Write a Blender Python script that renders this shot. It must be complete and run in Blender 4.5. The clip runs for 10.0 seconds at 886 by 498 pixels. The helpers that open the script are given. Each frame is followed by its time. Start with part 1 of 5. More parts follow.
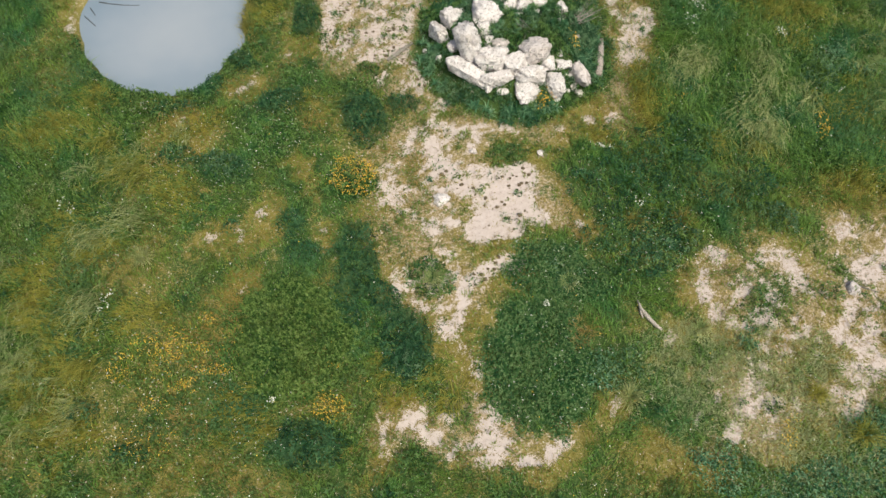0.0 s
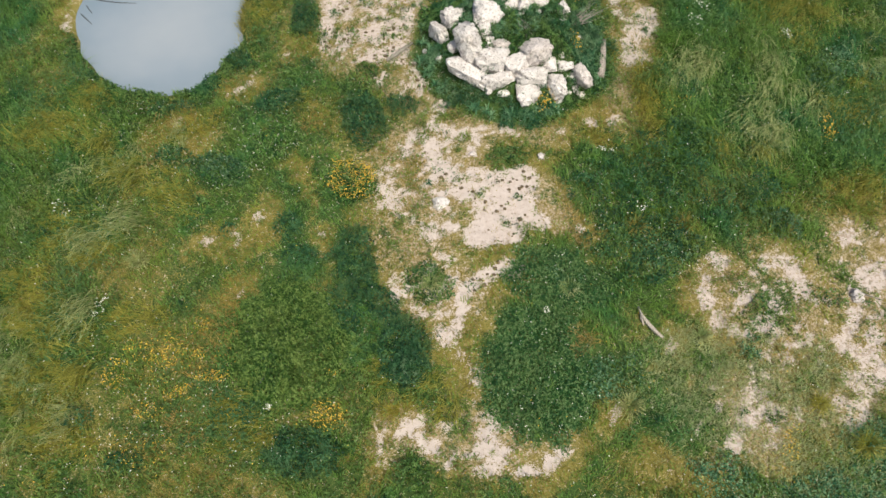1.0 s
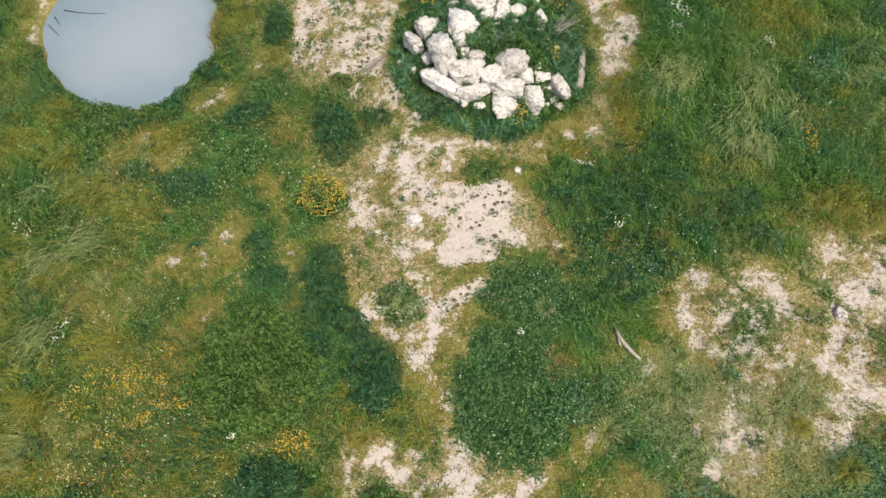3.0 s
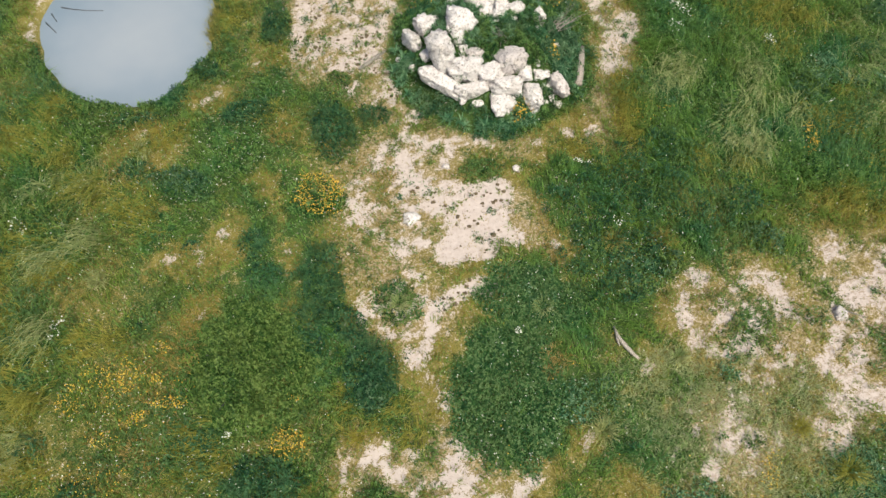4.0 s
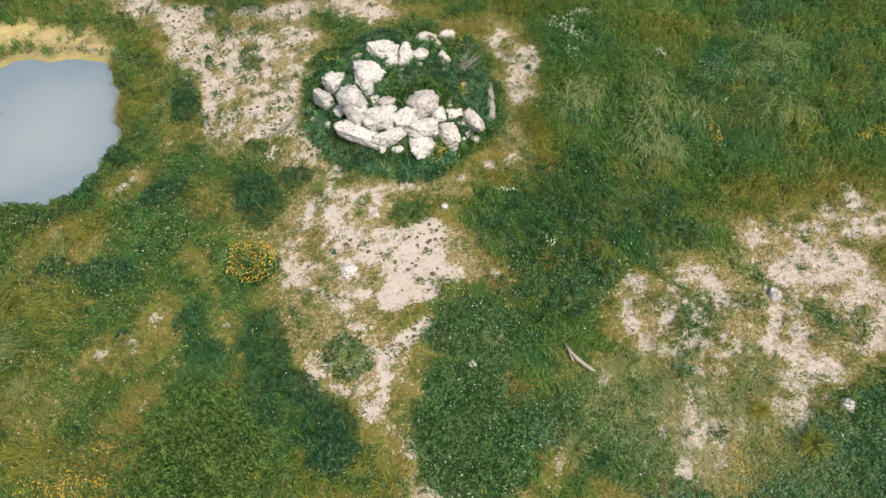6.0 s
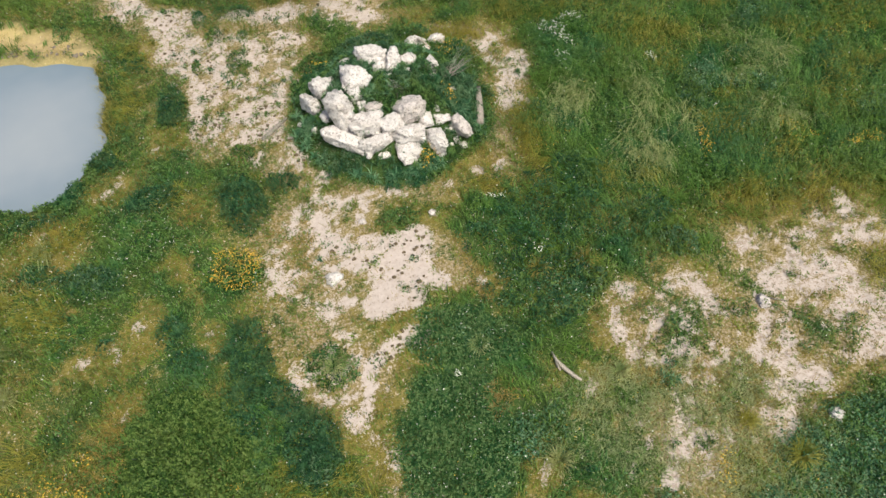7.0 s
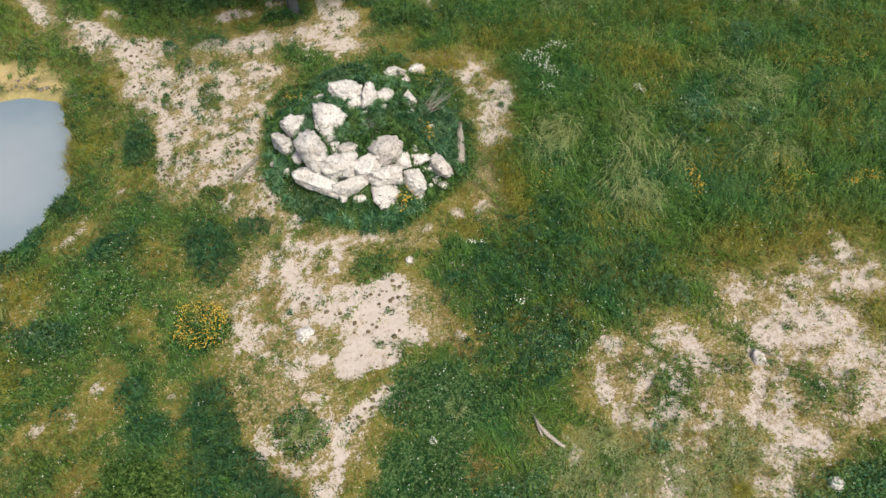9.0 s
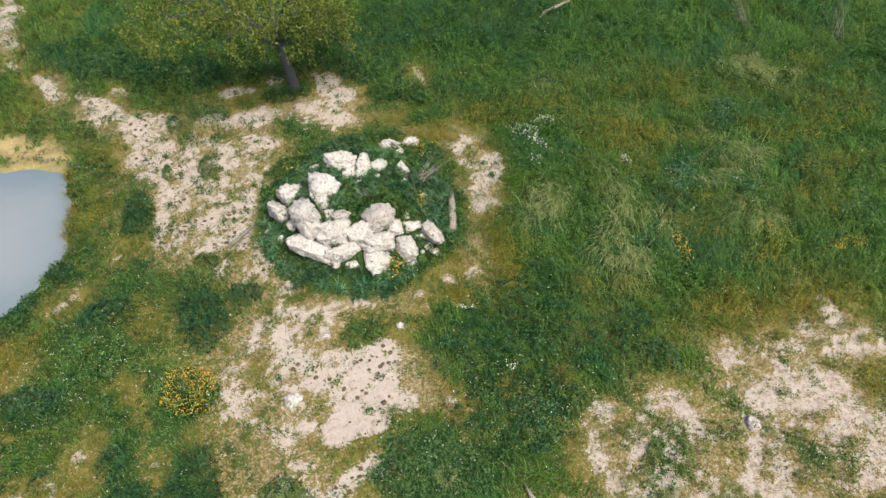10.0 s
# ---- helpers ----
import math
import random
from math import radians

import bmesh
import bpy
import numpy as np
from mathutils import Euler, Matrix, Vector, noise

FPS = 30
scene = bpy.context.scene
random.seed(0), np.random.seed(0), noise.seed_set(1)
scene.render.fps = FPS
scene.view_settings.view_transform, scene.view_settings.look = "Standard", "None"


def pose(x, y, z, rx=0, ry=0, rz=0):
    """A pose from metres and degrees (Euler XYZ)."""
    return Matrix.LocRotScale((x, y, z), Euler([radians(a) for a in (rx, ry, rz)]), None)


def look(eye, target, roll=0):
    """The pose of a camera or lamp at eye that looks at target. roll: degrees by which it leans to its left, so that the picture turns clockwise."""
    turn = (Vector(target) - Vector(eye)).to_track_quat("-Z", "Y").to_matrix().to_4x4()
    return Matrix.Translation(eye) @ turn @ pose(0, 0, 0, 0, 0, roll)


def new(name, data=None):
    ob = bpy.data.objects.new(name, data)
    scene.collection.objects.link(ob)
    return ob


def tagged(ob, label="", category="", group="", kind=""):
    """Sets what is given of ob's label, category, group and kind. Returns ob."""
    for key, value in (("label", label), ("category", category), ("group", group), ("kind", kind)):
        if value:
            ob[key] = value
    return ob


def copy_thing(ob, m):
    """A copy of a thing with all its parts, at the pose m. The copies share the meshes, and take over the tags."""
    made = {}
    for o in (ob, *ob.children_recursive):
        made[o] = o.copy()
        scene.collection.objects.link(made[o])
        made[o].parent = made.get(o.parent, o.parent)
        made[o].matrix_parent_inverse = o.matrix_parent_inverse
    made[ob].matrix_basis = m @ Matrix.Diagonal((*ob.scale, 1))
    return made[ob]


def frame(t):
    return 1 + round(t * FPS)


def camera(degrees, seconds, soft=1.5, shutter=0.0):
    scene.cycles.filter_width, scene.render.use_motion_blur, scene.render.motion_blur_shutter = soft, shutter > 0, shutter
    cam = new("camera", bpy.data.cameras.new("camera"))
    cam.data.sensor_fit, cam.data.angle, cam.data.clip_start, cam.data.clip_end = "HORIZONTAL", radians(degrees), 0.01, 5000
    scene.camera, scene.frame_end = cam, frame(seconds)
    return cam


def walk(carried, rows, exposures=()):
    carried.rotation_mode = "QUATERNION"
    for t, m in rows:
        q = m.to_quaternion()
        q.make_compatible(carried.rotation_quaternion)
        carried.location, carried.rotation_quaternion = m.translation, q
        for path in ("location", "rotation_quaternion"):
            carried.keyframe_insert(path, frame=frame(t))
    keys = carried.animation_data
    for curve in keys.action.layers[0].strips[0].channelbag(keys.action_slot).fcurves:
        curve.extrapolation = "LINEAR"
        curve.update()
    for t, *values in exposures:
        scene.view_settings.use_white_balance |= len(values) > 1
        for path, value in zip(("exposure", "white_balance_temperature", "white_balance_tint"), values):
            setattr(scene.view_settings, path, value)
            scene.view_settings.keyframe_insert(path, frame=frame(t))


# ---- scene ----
cam = camera(70.7, 10.0, soft=1.6)
PATH = [
    (0, (-0.078, -0.1, 15.031), (-0.09, 0.892, 13.295), -0.9),
    (0.5, (-0.048, 0.161, 15.056), (-0.062, 1.138, 13.311), -1.0),
    (1, (-0.026, 0.267, 15.016), (-0.041, 1.241, 13.269), -0.8),
    (1.5, (0.084, 0.483, 14.97), (0.071, 1.457, 13.223), -1.0),
    (2, (0.305, 0.724, 14.933), (0.299, 1.697, 13.186), -0.9),
    (2.5, (0.529, 0.922, 14.905), (0.522, 1.893, 13.156), -0.9),
    (4, (0.745, 1.002, 14.762), (0.733, 1.97, 13.011), -1.0),
    (4.5, (0.797, 0.896, 14.711), (0.802, 1.867, 12.962), -1.2),
    (4.7, (0.828, 0.866, 14.705), (0.89, 1.83, 12.953), -1.7),
    (4.8, (0.848, 0.84, 14.699), (0.943, 1.8, 12.948), -2.0),
    (4.9, (0.878, 0.822, 14.679), (0.983, 1.78, 12.927), -2.3),
    (5, (0.89, 0.799, 14.672), (1.004, 1.755, 12.919), -2.5),
    (5.1, (0.915, 0.815, 14.671), (1.031, 1.773, 12.92), -2.55),
    (5.2, (0.958, 0.907, 14.669), (1.093, 1.92, 12.95), -2.6),
    (5.3, (0.953, 0.806, 14.64), (1.107, 1.902, 12.974), -2.5),
    (5.5, (0.945, 0.713, 14.591), (1.107, 1.815, 12.929), -2.3),
    (7, (1.397, 0.909, 14.499), (1.563, 2.009, 12.837), -2.5),
    (7.5, (1.698, 1.624, 14.51), (1.865, 2.722, 12.846), -2.6),
    (8, (1.989, 2.426, 14.536), (2.156, 3.527, 12.874), -2.7),
    (8.5, (2.139, 2.532, 14.49), (2.308, 3.632, 12.828), -2.7),
    (9, (2.284, 2.397, 14.486), (2.452, 3.497, 12.824), -2.8),
    (9.1, (2.299, 2.408, 14.515), (2.467, 3.508, 12.853), -2.6),
    (9.2, (2.361, 2.477, 14.52), (2.551, 3.682, 12.935), -2.5),
    (9.3, (2.339, 2.34, 14.497), (2.547, 3.621, 12.975), -2.3),
    (9.5, (2.396, 2.221, 14.456), (2.604, 3.507, 12.938), -2.4),
    (10, (2.465, 2.044, 14.448), (2.674, 3.331, 12.931), -2.4),
]
walk(cam, [(t, look(eye, target, roll)) for t, eye, target, roll in PATH], [(0, -0.03), (2, 0.08), (4.5, 0.08), (5.5, 0.03), (7, 0.0), (8.5, -0.05), (10, -0.02)])

# ---------------------------------------------------------------- world and light
world = bpy.data.worlds.new("hazy_sky")
scene.world = world
world.use_nodes = True
wn = world.node_tree
bg = wn.nodes["Background"]
sky = wn.nodes.new("ShaderNodeTexSky")
sky.sky_type = "NISHITA"
sky.sun_disc = False
sky.sun_elevation, sky.sun_rotation = radians(58), radians(150)
sky.air_density, sky.dust_density, sky.ozone_density = 1.0, 4.0, 0.6
wn.links.new(sky.outputs[0], bg.inputs[0])
bg.inputs[1].default_value = 0.118
SUN_WAY = Vector((math.sin(radians(150)) * math.cos(radians(58)), math.cos(radians(150)) * math.cos(radians(58)), math.sin(radians(58))))
sun_data = bpy.data.lights.new("sun", "SUN")
sun_data.energy, sun_data.angle, sun_data.color = 3.85, radians(20), (0.99, 0.94, 0.77)
sun = new("sun", sun_data)
sun.matrix_world = look(SUN_WAY * 60, (0, 0, 0))

# ---------------------------------------------------------------- small tools
def lattice(ix, iy, seed):
    h = (ix * 374761393 + iy * 668265263 + seed * 2147483647) & 0xFFFFFFFF
    h = ((h ^ (h >> 13)) * 1274126177) & 0xFFFFFFFF
    return ((h ^ (h >> 16)) & 0xFFFF) / 65535.0


def grain(x, y, size, seed=0):
    """Smooth noise from 0 to 1 with lumps of the given size in metres."""
    x, y = np.asarray(x, float) / size + 500.0, np.asarray(y, float) / size + 500.0
    ix, iy = np.floor(x).astype(np.int64), np.floor(y).astype(np.int64)
    fx, fy = x - ix, y - iy
    fx, fy = fx * fx * (3 - 2 * fx), fy * fy * (3 - 2 * fy)
    a, b = lattice(ix, iy, seed), lattice(ix + 1, iy, seed)
    c, d = lattice(ix, iy + 1, seed), lattice(ix + 1, iy + 1, seed)
    return (a * (1 - fx) + b * fx) * (1 - fy) + (c * (1 - fx) + d * fx) * fy


def fbm(x, y, size, seed=0):
    return (grain(x, y, size, seed) * 0.5 + grain(x, y, size * 0.47, seed + 11) * 0.28 + grain(x, y, size * 0.21, seed + 23) * 0.22)


def step(a, b, v):
    v = np.clip((v - a) / (b - a), 0, 1)
    return v * v * (3 - 2 * v)


def patches(x, y, blobs, soft=0.45):
    """1 inside any of the ellipses (x, y, radius, radius, degrees), 0 well outside."""
    out = np.zeros_like(np.asarray(x, float))
    for cx, cy, ra, rb, deg in blobs:
        ca, sa = math.cos(radians(deg)), math.sin(radians(deg))
        u, v = (x - cx) * ca + (y - cy) * sa, (y - cy) * ca - (x - cx) * sa
        out = np.maximum(out, 1 - step(1 - soft, 1 + soft, np.hypot(u / ra, v / rb)))
    return out


# ---------------------------------------------------------------- the plan of the ground
SAND_CENTRE = [(1.57, 10.12, 1.13, 0.9, 87), (2.21, 10.95, 0.49, 0.4, -85), (2.44, 9.52, 0.46, 0.3, -26), (0.85, 9.1, 0.5, 0.48, 25), (1.59, 9.04, 0.42, 0.34, -17), (-0.54, 12.1, 0.57, 0.36, -78), (-0.03, 11.27, 0.57, 0.33, -65),
               (0.58, 10.76, 0.62, 0.4, -30), (0.88, 11.22, 0.48, 0.23, -13), (0.32, 10.47, 0.48, 0.25, -26), (1.51, 8.0, 0.64, 0.35, 9), (0.97, 7.78, 0.43, 0.25, 29), (0.49, 7.46, 0.36, 0.24, 65), (0.0, 6.11, 0.36, 0.33, -39)]
SAND_SPOTS = [(-1.55, 10.3, 0.48, 0.38, -81), (-1.94, 10.02, 0.32, 0.16, 18), (-1.08, 10.53, 0.34, 0.15, -7), (-0.46, 9.19, 0.44, 0.36, -88), (-0.04, 9.28, 0.32, 0.17, 12), (-0.2, 8.37, 0.36, 0.11, -17), (1.93, 12.83, 0.38, 0.19, -27),
              (2.75, 11.8, 0.15, 0.14, -30), (0.73, 12.05, 0.19, 0.15, -88), (-0.01, 12.92, 0.52, 0.16, -25), (-0.34, 10.1, 0.25, 0.21, -30), (-0.62, 12.56, 0.44, 0.2, -27), (0.83, 12.9, 0.34, 0.15, -20), (-1.22, 12.26, 0.29, 0.2, 32),
              (3.63, 9.24, 0.15, 0.09, -37), (-2.06, 11.24, 0.22, 0.11, -15)]
SAND_SOUTH = [(0.45, 5.55, 0.34, 0.14, -57), (0.72, 5.05, 0.33, 0.26, -63), (-1.03, 3.9, 0.29, 0.18, -20), (-0.52, 3.42, 0.44, 0.2, -29), (-1.59, 3.24, 0.46, 0.1, 88), (1.06, 3.34, 0.52, 0.34, -70), (0.94, 2.82, 0.33, 0.19, 0),
              (2.46, 3.04, 0.45, 0.26, 31), (2.0, 2.78, 0.38, 0.12, 0), (-1.41, 7.31, 0.58, 0.15, -74), (-0.76, 6.78, 0.51, 0.15, -30), (-0.33, 6.67, 0.22, 0.2, -82), (0.38, 7.2, 0.64, 0.2, 69), (-1.16, 7.71, 0.36, 0.12, -79), (0.22, 6.5, 0.4, 0.2, 75)]
SAND_WEST = [(-6.68, 8.96, 0.34, 0.12, 4), (-6.14, 9.14, 0.31, 0.13, 69), (-5.91, 8.94, 0.29, 0.12, 81), (-5.41, 9.71, 0.24, 0.14, -77), (-5.48, 7.31, 0.22, 0.11, 86), (-6.38, 14.86, 0.44, 0.2, 76), (-6.71, 14.48, 0.39, 0.19, 42),
             (-8.39, 13.13, 0.27, 0.13, 52), (-9.1, 12.78, 0.2, 0.1, -9), (-7.44, 12.54, 0.23, 0.1, 21), (-3.5, 9.13, 0.14, 0.09, -24), (-13.2, 18.6, 1.9, 0.3, 100), (-5.3, 16.1, 0.3, 0.14, 10), (-4.4, 11.2, 0.12, 0.1, 0)]
SAND_NORTH = [(-7.19, 23.81, 0.98, 0.54, -52), (-5.85, 22.74, 0.94, 0.46, -61), (-4.86, 21.77, 1.21, 0.45, -49), (-5.41, 20.67, 0.55, 0.41, -61), (-4.5, 20.16, 0.86, 0.56, -71), (-3.5, 19.63, 0.81, 0.5, -80), (-3.86, 18.39, 0.84, 0.52, -57),
              (-4.11, 17.34, 0.81, 0.29, -86), (-3.56, 16.96, 0.51, 0.39, -35), (-2.45, 16.99, 0.74, 0.64, 32), (-2.63, 18.26, 0.76, 0.36, -32), (-1.52, 17.19, 1.16, 0.42, 83), (-1.74, 16.05, 0.57, 0.42, -78), (-0.88, 15.19, 0.74, 0.46, -48),
              (-2.65, 15.86, 0.53, 0.25, 1), (-0.75, 14.85, 0.7, 0.35, -48), (-4.18, 16.57, 0.42, 0.25, -80), (-1.11, 22.2, 0.97, 0.63, 4), (-2.21, 19.96, 0.95, 0.5, -84), (-0.9, 20.6, 0.8, 0.5, 0)]
SAND_FAR = [(6.72, 17.55, 0.85, 0.52, 74), (6.2, 15.85, 0.62, 0.48, 35), (5.78, 18.9, 0.7, 0.26, -63), (6.3, 16.8, 0.65, 0.35, 76), (5.14, 13.25, 0.23, 0.21, 67), (4.42, 13.17, 0.28, 0.14, -11), (3.38, 12.81, 0.2, 0.13, -12),
            (-12.64, 32.9, 2.0, 0.6, -74), (-12.03, 30.39, 0.85, 0.36, -56), (-11.53, 28.32, 0.65, 0.36, -60), (-9.65, 26.41, 1.0, 0.4, -60), (-9.14, 25.5, 0.6, 0.34, -67), (-12.9, 30.9, 0.8, 0.4, -60)]
SAND_TREE = [(-6.86, 24.03, 1.7, 0.45, -39), (-4.84, 22.84, 1.02, 0.47, -19), (-5.11, 21.56, 1.4, 0.45, -42), (1.66, 24.13, 0.73, 0.51, -37), (2.02, 23.07, 0.9, 0.59, -46), (0.99, 22.38, 0.9, 0.43, -6), (-0.48, 24.44, 0.41, 0.35, 32),
             (-1.92, 24.0, 0.78, 0.35, 0), (-6.48, 25.07, 0.51, 0.22, -50), (5.28, 23.47, 0.79, 0.2, -80), (-2.3, 22.26, 1.09, 0.47, -17), (-3.46, 21.02, 0.8, 0.4, -80), (1.9, 21.4, 0.9, 0.4, -32)]
SAND_EAST = [(7.3, 8.23, 0.37, 0.23, -36), (6.84, 7.3, 0.53, 0.2, 87), (6.95, 6.53, 0.34, 0.24, -85), (9.21, 8.11, 0.5, 0.3, -71), (9.42, 7.63, 0.31, 0.22, -33), (10.99, 9.05, 0.3, 0.16, 73), (11.5, 7.82, 0.73, 0.46, 48), (12.88, 7.82, 0.67, 0.64, -36),
             (13.2, 7.12, 0.43, 0.31, 20), (12.14, 7.51, 0.48, 0.35, 16), (10.3, 6.36, 0.79, 0.21, 53), (10.41, 5.56, 0.59, 0.4, -10), (10.8, 5.03, 0.51, 0.35, 8), (10.98, 6.07, 0.34, 0.18, -4), (9.94, 4.91, 0.38, 0.3, -16)]
SAND_RIM = [(13.38, 6.23, 0.8, 0.28, 49), (14.53, 9.73, 0.51, 0.23, 90), (14.46, 8.53, 0.51, 0.2, -15), (13.78, 8.67, 0.41, 0.19, -6), (13.4, 9.38, 0.29, 0.2, 42), (12.64, 9.0, 0.38, 0.19, 8), (12.76, 8.21, 0.32, 0.21, 5), (13.01, 5.5, 0.34, 0.18, 50),
            (7.67, 3.99, 0.42, 0.2, -86), (7.48, 3.39, 0.3, 0.14, 17), (8.42, 5.54, 0.24, 0.18, -9), (3.94, 3.98, 0.25, 0.15, 71), (5.64, 5.84, 0.23, 0.11, 63), (7.17, 4.42, 0.45, 0.2, 83), (9.81, 5.99, 0.2, 0.14, 8), (9.3, 4.4, 0.14, 0.22, 0), (13.0, 6.7, 0.6, 0.3, 20), (13.7, 5.5, 0.7, 0.35, 40), (12.4, 5.4, 0.5, 0.25, 0)]
DRY = [(-1.0, 11.1, 2.58, 1.0, -60), (0.8, 13.0, 1.91, 0.74, -14), (3.3, 10.1, 1.31, 0.3, -74), (5.6, 14.0, 1.54, 0.46, -85), (4.4, 13.1, 0.6, 0.54, -1), (-1.7, 8.7, 1.28, 0.46, -52),
       (0.7, 6.6, 1.03, 0.36, 64), (-8.7, 7.9, 2.24, 0.99, -1), (-7.1, 5.2, 1.98, 1.35, -25), (-6.1, 6.1, 1.37, 0.47, -68), (7.4, 6.8, 1.55, 0.87, -71),
       (7.7, 4.1, 1.8, 1.1, -18), (9.6, 6.2, 1.31, 1.13, -42), (11.5, 10.4, 1.22, 0.69, -10), (-8.2, 13.1, 1.57, 0.5, 24), (-3.9, 13.3, 1.13, 0.79, -36), (14.7, 10.2, 1.56, 1.06, -41),
       (6.7, 19.0, 2.34, 0.75, -74)]
MOUND_PATH = [(6.35, 17.3, 0.75, 2.5, 0), (5.3, 13.7, 1.1, 0.9, 0), (5.0, 19.9, 1.9, 0.6, -8), (4.3, 12.4, 0.9, 0.4, -5), (-0.6, 14.0, 1.3, 0.5, -25), (-1.3, 19.2, 0.6, 1.0, 0), (3.2, 21.2, 2.0, 0.5, 0)]
DRY_FAR = [(12.5, 9.6, 1.6, 0.6, 0), (13.6, 6.5, 1.4, 1.6, 0), (-6.35, 18.4, 0.3, 1.2, 0), (-7.2, 3.0, 2.4, 1.3, 0), (-9.6, 4.0, 1.4, 1.4, 0), (5.0, 2.5, 1.5, 0.7, 0), (-5.2, 2.4, 1.2, 0.8, 0), (13.0, 17.5, 2.8, 0.9, 10), (11.5, 19.6, 2.2, 0.7, 0), (-9.0, 24.8, 2.2, 1.4, 0), (6.0, 15.4, 0.6, 2.8, 0), (-0.7, 13.9, 1.4, 0.7, -20), (4.0, 13.2, 1.0, 0.4, 10), (-1.2, 12.2, 1.9, 1.3, 0), (13.2, 12.6, 1.3, 0.6, 15)]
DRY_EDGE = [(-1.6, 14.6, 1.3, 0.7, -20), (-3.3, 15.6, 1.4, 0.7, -10), (15.5, 14.5, 1.2, 0.7, -20), (8.6, 11.2, 0.8, 0.5, 0), (17.5, 19.5, 2.0, 1.0, 0), (12.0, 22.0, 2.2, 0.9, 10), (-2.8, 20.6, 3.81, 1.88, -40), (-6.0, 19.8, 1.0, 2.4, 10), (-10.5, 24.0, 2.6, 1.2, -10), (-9.0, 10.2, 1.2, 0.6, 30), (12.2, 8.0, 1.8, 1.6, 0)]
SAND_HAZE = [(12.0, 7.2, 2.2, 2.2, 0), (8.6, 7.0, 2.0, 1.6, -30), (7.2, 4.2, 1.5, 1.2, 30), (9.6, 4.3, 1.1, 0.6, 0), (14.2, 9.0, 1.3, 0.9, 0), (13.5, 6.0, 1.0, 1.2, 0), (11.5, 9.2, 1.2, 0.6, 0), (6.2, 19.2, 0.9, 0.5, 0), (-3.2, 16.0, 1.3, 0.8, 0), (-1.6, 14.7, 1.2, 0.6, -25), (-0.4, 13.8, 1.2, 0.5, -25), (6.05, 3.8, 0.63, 0.37, 0), (8.2, 5.5, 0.7, 0.35, -8), (-2.8, 19.5, 3.6, 2.6, -45), (-0.6, 10.9, 1.9, 1.8, 0), (0.2, 12.8, 1.6, 0.8, 0), (-0.3, 7.4, 1.3, 1.0, 0), (0.2, 3.6, 2.2, 0.8, 0), (1.4, 22.0, 1.8, 1.4, 0), (6.3, 17.5, 0.8, 1.7, 0)]
SAND_MARGIN = [(-0.9, 8.9, 1.3, 1.0, 0), (3.0, 10.0, 0.5, 1.3, 20), (5.4, 14.2, 0.6, 1.3, 0), (5.3, 19.8, 1.4, 0.45, -8), (-1.4, 12.0, 1.2, 1.4, 0), (1.6, 13.0, 1.8, 0.5, -10), (-7.0, 23.6, 2.4, 0.9, -40), (-5.0, 22.2, 2.0, 0.9, -40), (13.5, 6.0, 1.2, 1.2, 0), (-1.6, 21.5, 2.2, 1.2, 0), (-8.6, 25.8, 1.6, 0.7, -55), (-12.0, 30.5, 3.0, 0.7, -70)]
THIN = [(7.4, 4.6, 2.5, 1.5, 0), (9.0, 3.2, 2.0, 1.3, 0), (5.9, 4.9, 1.3, 1.2, 0), (9.2, 5.2, 1.2, 0.8, 0)]
RUST = [(-5.9, 6.0, 0.5, 1.3, 0), (-8.2, 13.2, 0.9, 0.35, 24), (-9.3, 11.4, 0.7, 0.4, 20), (-7.0, 3.5, 0.9, 0.5, 0), (4.8, 13.3, 0.35, 0.9, 0), (-5.6, 2.6, 0.6, 0.4, 0), (-4.4, 13.1, 0.4, 0.5, 0), (3.5, 6.0, 0.25, 0.35, 0),
        (-8.6, 8.3, 0.8, 0.4, 10), (-1.2, 11.4, 0.5, 0.8, 20), (3.5, 9.4, 0.25, 0.8, 15), (8.9, 5.9, 0.5, 0.4, 0), (7.3, 5.8, 0.3, 0.6, 0), (-0.3, 13.3, 0.9, 0.4, -20), (11.6, 10.2, 0.8, 0.3, 0), (13.6, 10.4, 0.8, 0.4, -30)]
GOLDEN = [(12.61, 13.32, 0.64, 0.31, 14), (13.09, 14.59, 0.42, 0.33, 32), (17.45, 16.9, 1.39, 0.42, 12), (13.28, 11.65, 0.53, 0.29, 56), (17.8, 15.28, 1.16, 0.57, -6), (-8.19, 10.58, 1.06, 0.73, -44), (-7.94, 12.74, 0.86, 0.3, 22), (-4.85, 14.09, 0.7, 0.42, -21),
          (10.85, 18.36, 1.21, 0.63, -9), (11.67, 18.84, 1.22, 0.49, -11), (4.52, 12.46, 0.51, 0.31, -11), (14.22, 8.0, 0.79, 0.31, 55), (14.58, 10.36, 0.98, 0.3, -10), (12.2, 10.6, 1.2, 0.4, 0), (20.0, 18.0, 1.6, 0.8, 10), (9.0, 20.5, 1.8, 0.7, 0), (14.0, 21.0, 1.8, 0.8, 10), (16.0, 13.8, 1.0, 0.5, 20)]
